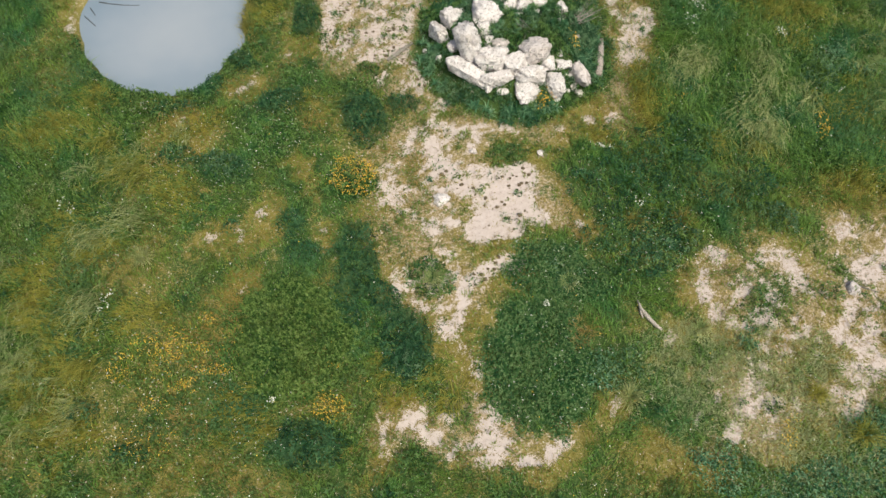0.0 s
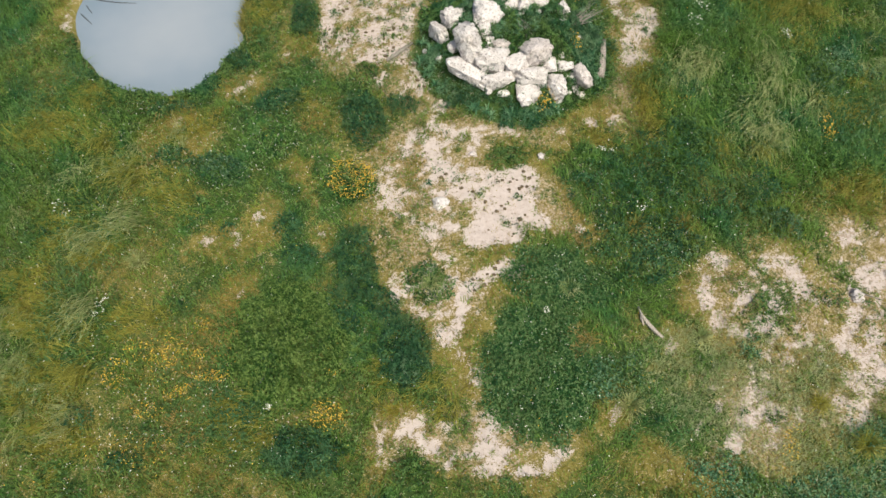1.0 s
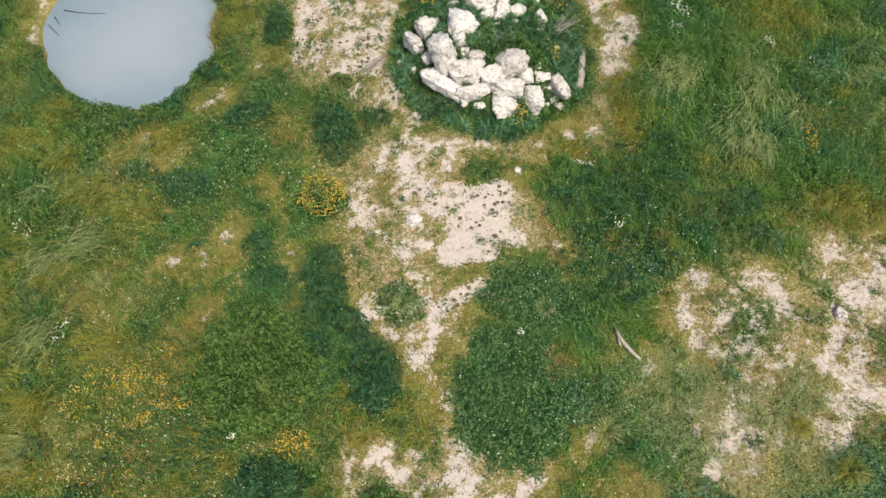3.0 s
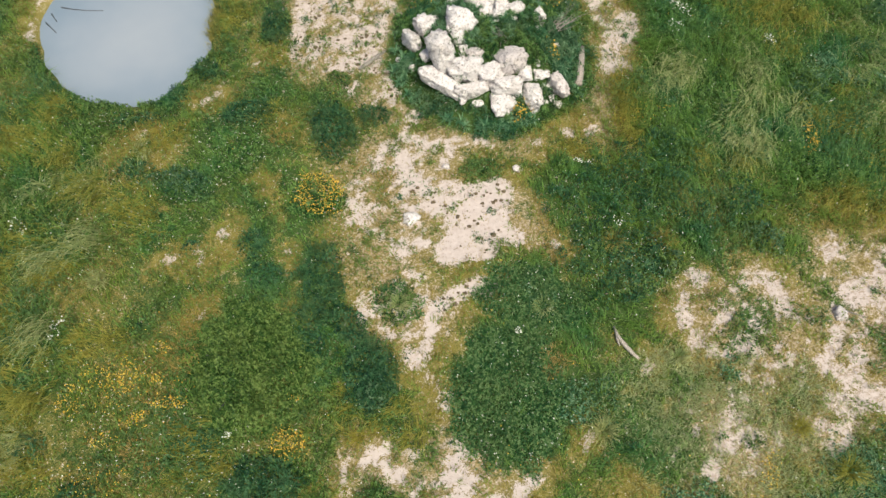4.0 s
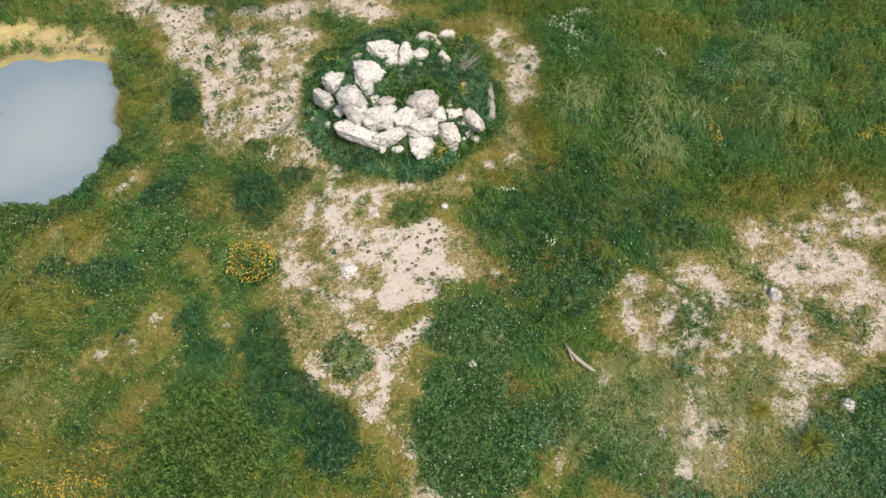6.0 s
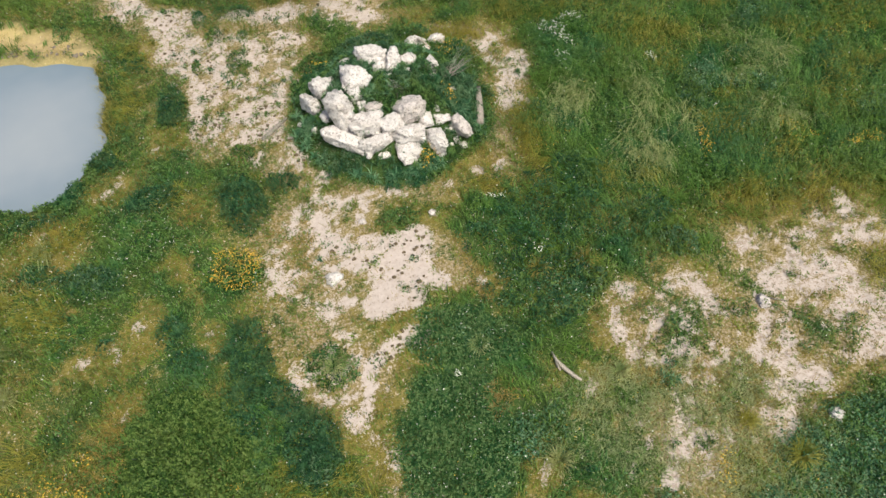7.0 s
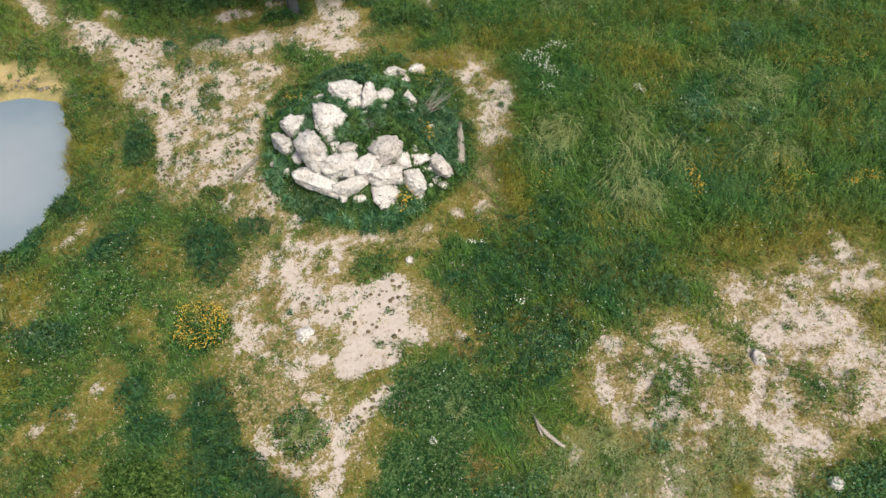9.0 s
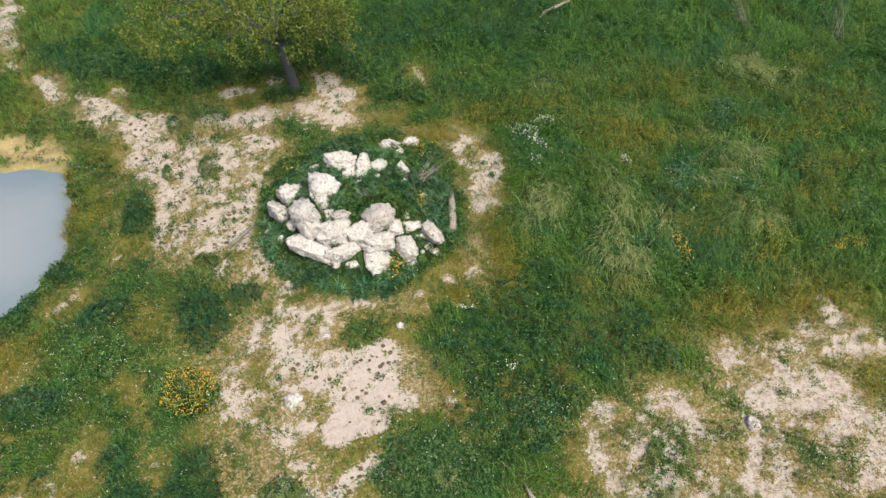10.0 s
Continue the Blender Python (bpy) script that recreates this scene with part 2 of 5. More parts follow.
GOLDEN_WEST = [(-6.4, 18.4, 0.4, 1.3, 0), (-6.2, 20.9, 0.6, 0.8, 30), (6.3, 14.6, 0.5, 1.2, 0), (5.0, 19.8, 1.6, 0.5, -8), (-10.0, 5.94, 0.93, 0.67, -29), (-9.92, 4.81, 0.98, 0.53, -9), (-10.82, 7.18, 1.03, 0.54, -64), (-9.92, 8.65, 0.94, 0.51, -9), (-9.35, 11.25, 1.13, 0.35, -24), (-10.49, 9.55, 0.97, 0.53, -9), (-9.24, 3.49, 0.81, 0.49, -12), (-8.16, 6.52, 0.74, 0.45, -9),
               (-1.04, 4.45, 0.8, 0.24, 9), (-0.1, 4.72, 0.55, 0.54, -45), (-1.76, 5.14, 0.84, 0.19, -87), (-12.0, 12.5, 1.5, 0.7, 0), (-11.5, 14.2, 1.0, 0.6, 0), (-4.9, 3.9, 0.8, 0.5, 0)]
TEAL_BED = [(5.75, 8.46, 0.7, 0.59, 59), (3.02, 7.82, 0.58, 0.32, -11), (14.14, 14.92, 0.94, 0.44, -5), (12.62, 15.53, 0.6, 0.5, 59), (15.71, 18.61, 0.52, 0.41, 35), (17.33, 13.14, 0.58, 0.39, 39), (7.73, 5.79, 0.31, 0.23, 50), (4.18, 5.07, 0.8, 0.5, 71), (11.2, 3.0, 1.9, 1.4, 0), (6.4, 2.6, 0.8, 0.5, 0), (14.2, 15.2, 0.7, 0.3, -20), (8.1, 2.2, 1.0, 0.4, 0)]
MUD = [(-9.9, 22.3, 1.7, 0.75, -15), (-11.6, 22.9, 1.4, 1.0, 0), (-8.3, 21.5, 0.7, 0.35, -20)]
MOUND = (2.1, 16.2, 3.2, 3.05)
POND = (-10.0, 17.9)


def pond_reach(x, y):
    """Distance from the pond's middle over the distance of its shore that way."""
    a = np.degrees(np.arctan2(y - POND[1], x - POND[0]))
    shore = np.interp(a, [-180, -158, -128, -101, -79, -63, -50, -38, -27, -3, 23, 35, 55, 72, 91, 109, 145, 180], [3.25, 2.96, 3.1, 3.42, 3.74, 3.86, 3.68, 3.36, 3.42, 2.98, 3.05, 3.17, 3.75, 3.62, 3.55, 4.0, 3.7, 3.25])
    shore = shore * (0.97 + 0.06 * grain(x, y, 0.7, 5))
    return np.hypot(x - POND[0], y - POND[1]) / shore


def mound_reach(x, y):
    return np.hypot((x - MOUND[0]) / MOUND[2], (y - MOUND[1]) / MOUND[3])


def height(x, y):
    """Height of the soil."""
    x, y = np.asarray(x, float), np.asarray(y, float)
    z = 0.10 * (fbm(x, y, 5.0, 3) - 0.5) + 0.05 * (fbm(x, y, 0.9, 4) - 0.5)
    r = mound_reach(x, y)
    z = z + 1.22 * (1 - step(0.42, 1.02, r)) * (0.93 + 0.14 * fbm(x, y, 1.0, 9))
    p = pond_reach(x, y)
    return z * step(0.95, 1.2, p) - 0.55 * (1 - step(0.75, 1.04, p))


def warped(x, y, wide, fine, seed):
    """Places shifted by noise, so that the patches get ragged, natural outlines."""
    return (x + wide * 2 * (fbm(x, y, 1.5, seed) - 0.5) + fine * 2 * (fbm(x, y, 0.35, seed + 1) - 0.5),
            y + wide * 2 * (fbm(x, y, 1.5, seed + 2) - 0.5) + fine * 2 * (fbm(x, y, 0.35, seed + 3) - 0.5))


def bare_at(x, y):
    """How bare the soil is: 0 grown over, 1 open sand."""
    x, y = np.asarray(x, float), np.asarray(y, float)
    wx, wy = warped(x, y, 0.14, 0.11, 31)
    mottle = 0.7 * (fbm(x, y, 0.45, 35) - 0.5) + 0.6 * (grain(x, y, 0.15, 36) - 0.5)
    v = patches(wx, wy, SAND_CENTRE[:5], 0.45)
    v = np.maximum(v, patches(wx, wy, SAND_CENTRE[5:], 0.8) - 0.15)
    v = v + 0.35 * mottle * (v > 0.02)
    spots = np.maximum(patches(wx, wy, SAND_SPOTS + SAND_SOUTH, 0.75), 0.78 * patches(wx, wy, SAND_WEST, 0.9))
    v = np.maximum(v, (0.86 * spots + 1.0 * mottle - 0.12) * (spots > 0.02))
    north = patches(wx, wy, SAND_NORTH + SAND_FAR + SAND_TREE, 0.5)
    v = np.maximum(v, (0.92 * north + 1.1 * mottle - 0.15) * (north > 0.02))
    east = patches(wx, wy, SAND_EAST + SAND_RIM, 0.85)
    v = np.maximum(v, np.minimum(0.84 * east + 1.1 * mottle, 0.66) * (east > 0.02))
    v = np.maximum(v, step(0.50, 1.0, patches(wx, wy, SAND_HAZE, 0.5) * 0.68 + 1.3 * mottle) * 0.8)
    return step(0.10, 0.85, v) * step(0.98, 1.04, mound_reach(x, y)) * step(0.98, 1.03, pond_reach(x, y))


def dry_at(x, y):
    """How dry and yellow the growth is."""
    x, y = np.asarray(x, float), np.asarray(y, float)
    wx, wy = warped(x, y, 0.6, 0.35, 45)
    v = (0.85 - 0.28 * step(-3.0, -5.0, x)) * np.maximum(patches(wx, wy, DRY, 0.8), patches(wx, wy, DRY_FAR + DRY_EDGE + MOUND_PATH, 0.8))
    for blobs in (SAND_CENTRE, SAND_SPOTS, SAND_SOUTH, SAND_WEST, SAND_NORTH, SAND_FAR, SAND_TREE, SAND_EAST, SAND_RIM):
        v = np.maximum(v, 1.05 * patches(wx, wy, [(a, b, c + 0.38, d + 0.38, e) for a, b, c, d, e in blobs], 0.6))
    wide = step(0.50, 0.74, fbm(x, y, 3.2, 41)) * 0.42
    wide = np.maximum(wide, step(0.56, 0.70, fbm(x, y, 0.8, 47)) * (0.28 + 0.20 * step(0, -4, x))) * (1 - 0.6 * lush(x, y))
    return np.clip(np.maximum(v, wide) + 0.9 * (fbm(x, y, 0.7, 43) - 0.5), 0, 1) * step(0.95, 1.1, mound_reach(x, y))


def haze_at(x, y):
    """1 on the trodden margins of the bare soil, where tan crumbs of sand lie among thin straw."""
    return patches(*warped(np.asarray(x, float), np.asarray(y, float), 0.3, 0.2, 63), SAND_HAZE + SAND_MARGIN, 0.6)


def lush(x, y):
    """1 in the tall eastern and northern meadow, where the growth yellows but hides the soil."""
    return np.maximum(step(5.8, 7.6, x) * step(10.2, 12.0, y), step(24.0, 26.0, y) * step(-6, -4, x)) * (1 - patches(x, y, SAND_FAR, 0.9)) * (1 - patches(x, y, MOUND_PATH, 0.4))


# ---------------------------------------------------------------- materials
def material(name):
    m = bpy.data.materials.new(name)
    m.use_nodes = True
    t = m.node_tree
    return m, t, t.nodes["Principled BSDF"]


def noise_tex(t, scale, detail=4.0, rough=0.6):
    n = t.nodes.new("ShaderNodeTexNoise")
    n.inputs["Scale"].default_value, n.inputs["Detail"].default_value, n.inputs["Roughness"].default_value = scale, detail, rough
    g = t.nodes.new("ShaderNodeNewGeometry")
    t.links.new(g.outputs["Position"], n.inputs["Vector"])
    return n.outputs["Fac"]


def ramp(t, fac, *stops):
    r = t.nodes.new("ShaderNodeValToRGB")
    while len(r.color_ramp.elements) < len(stops):
        r.color_ramp.elements.new(0.5)
    for e, (p, c) in zip(r.color_ramp.elements, stops):
        e.position, e.color = p, (*c, 1) if len(c) == 3 else c
    t.links.new(fac, r.inputs[0])
    return r.outputs[0]


def mix(t, fac, a, b, how="MIX"):
    n = t.nodes.new("ShaderNodeMix")
    n.data_type, n.blend_type = "RGBA", how
    for k, v in ((0, fac), (6, a), (7, b)):
        if hasattr(v, "links"):
            t.links.new(v, n.inputs[k])
        else:
            n.inputs[k].default_value = v if k == 0 else (*v, 1)
    return n.outputs[2]


def calc(t, how, a, b=0.0, c=0.0):
    n = t.nodes.new("ShaderNodeMath")
    n.operation = how
    for k, v in enumerate((a, b, c)):
        if hasattr(v, "links"):
            t.links.new(v, n.inputs[k])
        else:
            n.inputs[k].default_value = v
    return n.outputs[0]


def attribute(t, name):
    n = t.nodes.new("ShaderNodeAttribute")
    n.attribute_name = name
    return n.outputs["Fac"]


def bump(t, bsdf, fac, strength, distance):
    n = t.nodes.new("ShaderNodeBump")
    n.inputs["Strength"].default_value, n.inputs["Distance"].default_value = strength, distance
    t.links.new(fac, n.inputs["Height"])
    t.links.new(n.outputs[0], bsdf.inputs["Normal"])


def ground_material():
    m, t, b = material("meadow_soil")
    bare, dry, mud = attribute(t, "bare"), attribute(t, "dry"), attribute(t, "mud")
    fine, mid, wide = noise_tex(t, 28, 6), noise_tex(t, 7, 5), noise_tex(t, 0.7, 4)
    litter = ramp(t, fine, (0.3, (0.020, 0.046, 0.012)), (0.55, (0.050, 0.095, 0.022)), (0.8, (0.14, 0.15, 0.045)))
    straw = ramp(t, fine, (0.25, (0.085, 0.092, 0.018)), (0.5, (0.178, 0.158, 0.038)), (0.78, (0.33, 0.275, 0.105)))
    straw = mix(t, calc(t, "MULTIPLY", ramp(t, noise_tex(t, 4.5, 6), (0.54, (0, 0, 0)), (0.66, (1, 1, 1))), 0.5), straw, (0.22, 0.165, 0.065))
    pale = calc(t, "ADD", noise_tex(t, 15, 5), calc(t, "MULTIPLY", attribute(t, "haze"), 0.13))
    straw = mix(t, ramp(t, pale, (0.62, (0, 0, 0)), (0.68, (1, 1, 1))), straw, (0.50, 0.42, 0.34))
    straw = mix(t, calc(t, "MULTIPLY", attribute(t, "haze"), 0.6), straw, ramp(t, fine, (0.3, (0.16, 0.115, 0.045)), (0.5, (0.29, 0.218, 0.108)), (0.72, (0.44, 0.355, 0.24))))
    sand = ramp(t, mid, (0.25, (0.43, 0.355, 0.312)), (0.5, (0.515, 0.442, 0.400)), (0.8, (0.585, 0.515, 0.480)))
    sand = mix(t, ramp(t, fine, (0.26, (0.6, 0.6, 0.6)), (0.36, (0, 0, 0))), sand, (0.38, 0.30, 0.22))
    sand = mix(t, calc(t, "MULTIPLY", calc(t, "MULTIPLY", ramp(t, noise_tex(t, 9, 6, 0.7), (0.50, (0, 0, 0)), (0.62, (1, 1, 1))), attribute(t, "trodden")), 0.8), sand, (0.30, 0.225, 0.165))
    clay = ramp(t, calc(t, "ADD", calc(t, "MULTIPLY", wide, 0.6), calc(t, "MULTIPLY", mid, 0.4)), (0.36, (0.36, 0.27, 0.15)), (0.52, (0.50, 0.39, 0.19)), (0.64, (0.58, 0.46, 0.20)))
    ragged = calc(t, "ADD", calc(t, "MULTIPLY", fine, 0.55), calc(t, "MULTIPLY", mid, 0.75))
    dry_edge = ramp(t, calc(t, "ADD", calc(t, "MULTIPLY", dry, 0.95), calc(t, "MULTIPLY", calc(t, "SUBTRACT", ragged, 0.65), 2.2)), (0.25, (0, 0, 0)), (0.75, (1, 1, 1)))
    speck = calc(t, "ADD", calc(t, "MULTIPLY", fine, 1.0), calc(t, "MULTIPLY", mid, 0.6))
    bare_edge = ramp(t, calc(t, "ADD", bare, calc(t, "MULTIPLY", calc(t, "SUBTRACT", speck, 0.79), 2.3)), (0.36, (0, 0, 0)), (0.62, (1, 1, 1)))
    colour = mix(t, dry_edge, litter, straw)
    colour = mix(t, bare_edge, colour, sand)
    colour = mix(t, mud, colour, clay)
    t.links.new(colour, b.inputs["Base Color"])
    b.inputs["Roughness"].default_value = 0.95
    b.inputs["Specular IOR Level"].default_value = 0.2
    bump(t, b, ragged, 0.6, 0.03)
    return m


def leaf_material(name, deep, common, bright, old, share=0.25, patch=0.9, cool=0.0):
    """Foliage: each leaf its own tone, the stand in patches, part of the light shining through."""
    m, t, b = material(name)
    rnd, up = attribute(t, "rnd"), attribute(t, "along")
    tone = ramp(t, calc(t, "ADD", calc(t, "MULTIPLY_ADD", rnd, 0.74, -0.12), calc(t, "MULTIPLY", calc(t, "ADD", noise_tex(t, patch, 3), calc(t, "SUBTRACT", noise_tex(t, 2.9, 4), 0.5)), 0.55)), (0.28, deep), (0.5, common), (0.72, bright))
    tone = mix(t, calc(t, "MULTIPLY", ramp(t, noise_tex(t, 0.8, 5), (0.46, (0, 0, 0)), (0.68, (1, 1, 1))), share), tone, old)
    tone = mix(t, calc(t, "MULTIPLY", ramp(t, noise_tex(t, 0.43, 4), (0.50, (0, 0, 0)), (0.64, (1, 1, 1))), cool), tone, (common[0] * 0.85, common[1] * 1.08, common[2] * 2.6))
    tone = mix(t, calc(t, "MULTIPLY", attribute(t, "dry"), 0.75), tone, old)
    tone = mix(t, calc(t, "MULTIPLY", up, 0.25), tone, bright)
    t.links.new(tone, b.inputs["Base Color"])
    b.inputs["Roughness"].default_value = 0.55
    b.inputs["Specular IOR Level"].default_value = 0.35
    tr = t.nodes.new("ShaderNodeBsdfTranslucent")
    t.links.new(tone, tr.inputs["Color"])
    ms = t.nodes.new("ShaderNodeMixShader")
    ms.inputs[0].default_value = 0.45
    t.links.new(b.outputs[0], ms.inputs[1])
    t.links.new(tr.outputs[0], ms.inputs[2])
    t.links.new(ms.outputs[0], t.nodes["Material Output"].inputs["Surface"])
    return m


def petal_material(name, a, c):
    m, t, b = material(name)
    t.links.new(ramp(t, attribute(t, "rnd"), (0.1, a), (0.9, c)), b.inputs["Base Color"])
    b.inputs["Roughness"].default_value = 0.6
    return m


def stone_material(name, low, high, stain):
    m, t, b = material(name)
    n, f = noise_tex(t, 3.2, 8, 0.65), noise_tex(t, 16, 8, 0.7)
    colour = ramp(t, n, (0.28, low), (0.5, high), (0.75, tuple(min(0.86, v * 1.12) for v in high)))
    colour = mix(t, calc(t, "MULTIPLY", ramp(t, f, (0.37, (1, 1, 1)), (0.47, (0, 0, 0))), 0.9), colour, stain)
    colour = mix(t, calc(t, "MULTIPLY", ramp(t, noise_tex(t, 1.3, 6, 0.7), (0.54, (0, 0, 0)), (0.68, (1, 1, 1))), 0.45), colour, low)
    t.links.new(colour, b.inputs["Base Color"])
    b.inputs["Roughness"].default_value = 0.9
    bump(t, b, calc(t, "ADD", n, calc(t, "MULTIPLY", f, 0.6)), 1.0, 0.075)
    return m


def wood_material(name, low, high):
    m, t, b = material(name)
    g = t.nodes.new("ShaderNodeNewGeometry")
    w = t.nodes.new("ShaderNodeTexWave")
    w.inputs["Scale"].default_value, w.inputs["Distortion"].default_value, w.inputs["Detail"].default_value = 9, 7, 4
    t.links.new(g.outputs["Position"], w.inputs["Vector"])
    f = calc(t, "ADD", calc(t, "MULTIPLY", w.outputs["Fac"], 0.5), calc(t, "MULTIPLY", noise_tex(t, 20, 6), 0.5))
    t.links.new(ramp(t, f, (0.25, low), (0.75, high)), b.inputs["Base Color"])
    b.inputs["Roughness"].default_value = 0.85
    bump(t, b, f, 0.7, 0.02)
    return m


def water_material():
    """Murky water, paler and greyer in the middle than along the rim."""
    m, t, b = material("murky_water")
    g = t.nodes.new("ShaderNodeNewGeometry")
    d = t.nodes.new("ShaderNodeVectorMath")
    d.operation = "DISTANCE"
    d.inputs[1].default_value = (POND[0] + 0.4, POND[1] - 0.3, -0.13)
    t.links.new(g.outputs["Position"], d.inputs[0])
    # colour mix grows with distance from the pond's middle, plus wide noise
    rimward = calc(t, "ADD", calc(t, "MULTIPLY", d.outputs["Value"], 0.17), calc(t, "MULTIPLY", noise_tex(t, 0.35, 3), 0.5))
    colour = ramp(t, rimward, (0.30, (0.30, 0.335, 0.375)), (0.62, (0.25, 0.295, 0.345)), (0.98, (0.165, 0.225, 0.285)))
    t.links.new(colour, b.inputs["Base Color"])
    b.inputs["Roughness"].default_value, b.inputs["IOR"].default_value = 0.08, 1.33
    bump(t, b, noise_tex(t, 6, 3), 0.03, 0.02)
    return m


SOIL = ground_material()
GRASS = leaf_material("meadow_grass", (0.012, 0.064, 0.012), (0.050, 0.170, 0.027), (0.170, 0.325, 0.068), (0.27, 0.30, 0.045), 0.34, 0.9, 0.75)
HERB = leaf_material("meadow_herb_leaf", (0.010, 0.058, 0.018), (0.045, 0.152, 0.034), (0.170, 0.305, 0.090), (0.22, 0.26, 0.05), 0.3, 1.4, 0.6)
STRAW = leaf_material("dry_grass", (0.085, 0.120, 0.018), (0.190, 0.195, 0.034), (0.40, 0.350, 0.095), (0.34, 0.265, 0.060), 0.40)
PALE = leaf_material("pale_grass", (0.12, 0.22, 0.065), (0.26, 0.36, 0.125), (0.47, 0.52, 0.240), (0.42, 0.41, 0.17), 0.3)
FADED = leaf_material("faded_grass", (0.14, 0.25, 0.095), (0.26, 0.36, 0.150), (0.43, 0.49, 0.260), (0.36, 0.37, 0.16), 0.4)
RUSTY = leaf_material("rusty_grass", (0.20, 0.135, 0.035), (0.36, 0.235, 0.075), (0.50, 0.34, 0.140), (0.36, 0.28, 0.06), 0.3, 2.0)
GOLD = leaf_material("golden_grass", (0.12, 0.16, 0.020), (0.24, 0.27, 0.040), (0.43, 0.42, 0.100), (0.36, 0.31, 0.05), 0.3, 2.0)
TEAL = leaf_material("teal_herb_leaf", (0.026, 0.118, 0.054), (0.075, 0.225, 0.105), (0.225, 0.390, 0.215), (0.18, 0.24, 0.08), 0.2, 2.0)
CLOVER = leaf_material("clover_leaf", (0.024, 0.098, 0.030), (0.054, 0.165, 0.042), (0.185, 0.305, 0.115), (0.14, 0.18, 0.05), 0.2, 2.0)
LIGHT = leaf_material("light_bush_leaf", (0.032, 0.095, 0.018), (0.086, 0.182, 0.034), (0.210, 0.320, 0.084), (0.19, 0.22, 0.05), 0.25, 2.0)
DARK = leaf_material("dark_herb_leaf", (0.010, 0.060, 0.026), (0.026, 0.115, 0.044), (0.085, 0.210, 0.088), (0.12, 0.17, 0.05), 0.15, 2.0)
BLUE = leaf_material("blue_herb_leaf", (0.022, 0.090, 0.040), (0.055, 0.155, 0.070), (0.150, 0.260, 0.130), (0.13, 0.18, 0.08), 0.15, 2.0)
OLIVE = leaf_material("tree_leaf", (0.050, 0.105, 0.018), (0.145, 0.215, 0.032), (0.300, 0.345, 0.070), (0.30, 0.27, 0.045), 0.25, 1.5)
YELLOW = petal_material("yellow_petal", (0.62, 0.34, 0.015), (0.78, 0.55, 0.07))
WHITE = petal_material("white_petal", (0.50, 0.53, 0.42), (0.80, 0.80, 0.72))
LIMESTONE = stone_material("white_limestone", (0.48, 0.43, 0.405), (0.73, 0.69, 0.668), (0.16, 0.13, 0.115))
GREYSTONE = stone_material("grey_limestone", (0.43, 0.38, 0.355), (0.63, 0.575, 0.55), (0.17, 0.14, 0.125))
MUDSTONE = stone_material("muddy_pebble", (0.13, 0.105, 0.085), (0.26, 0.22, 0.18), (0.07, 0.055, 0.045))
DRIFT = wood_material("weathered_wood", (0.24, 0.20, 0.16), (0.58, 0.52, 0.45))
BARK = wood_material("grey_bark", (0.038, 0.043, 0.050), (0.108, 0.116, 0.128))
TWIG = wood_material("dead_twig", (0.16, 0.145, 0.125), (0.34, 0.31, 0.27))
GREYWOOD = wood_material("grey_log_wood", (0.19, 0.16, 0.135), (0.45, 0.40, 0.355))
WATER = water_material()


# ---------------------------------------------------------------- mesh tools
def sheet(name, verts, faces, material_, attrs=(), smooth=False):
    """A mesh object from arrays: verts n x 3, faces a list of index arrays of 3 or 4 columns."""
    me = bpy.data.meshes.new(name)
    loops = np.concatenate([f.ravel() for f in faces]).astype(np.int32)
    totals = np.concatenate([np.full(len(f), f.shape[1]) for f in faces]).astype(np.int32)
    me.vertices.add(len(verts))
    me.vertices.foreach_set("co", np.ascontiguousarray(verts, np.float32).ravel())
    me.loops.add(len(loops))
    me.loops.foreach_set("vertex_index", loops)
    me.polygons.add(len(totals))
    me.polygons.foreach_set("loop_start", np.concatenate(([0], np.cumsum(totals)[:-1])).astype(np.int32))
    me.polygons.foreach_set("use_smooth", np.full(len(totals), smooth))
    for key, values in attrs:
        me.attributes.new(key, "FLOAT", "POINT").data.foreach_set("value", np.ascontiguousarray(values, np.float32))
    me.materials.append(material_)
    me.update(calc_edges=True)
    return new(name, me)


def part(name, bm, material_, parent=None, label="", smooth=True):
    me = bpy.data.meshes.new(name)
    bm.to_mesh(me)
    bm.free()
    me.materials.append(material_)
    me.polygons.foreach_set("use_smooth", np.full(len(me.polygons), smooth))
    ob = new(name, me)
    if parent:
        ob.parent = parent
    return tagged(ob, label)


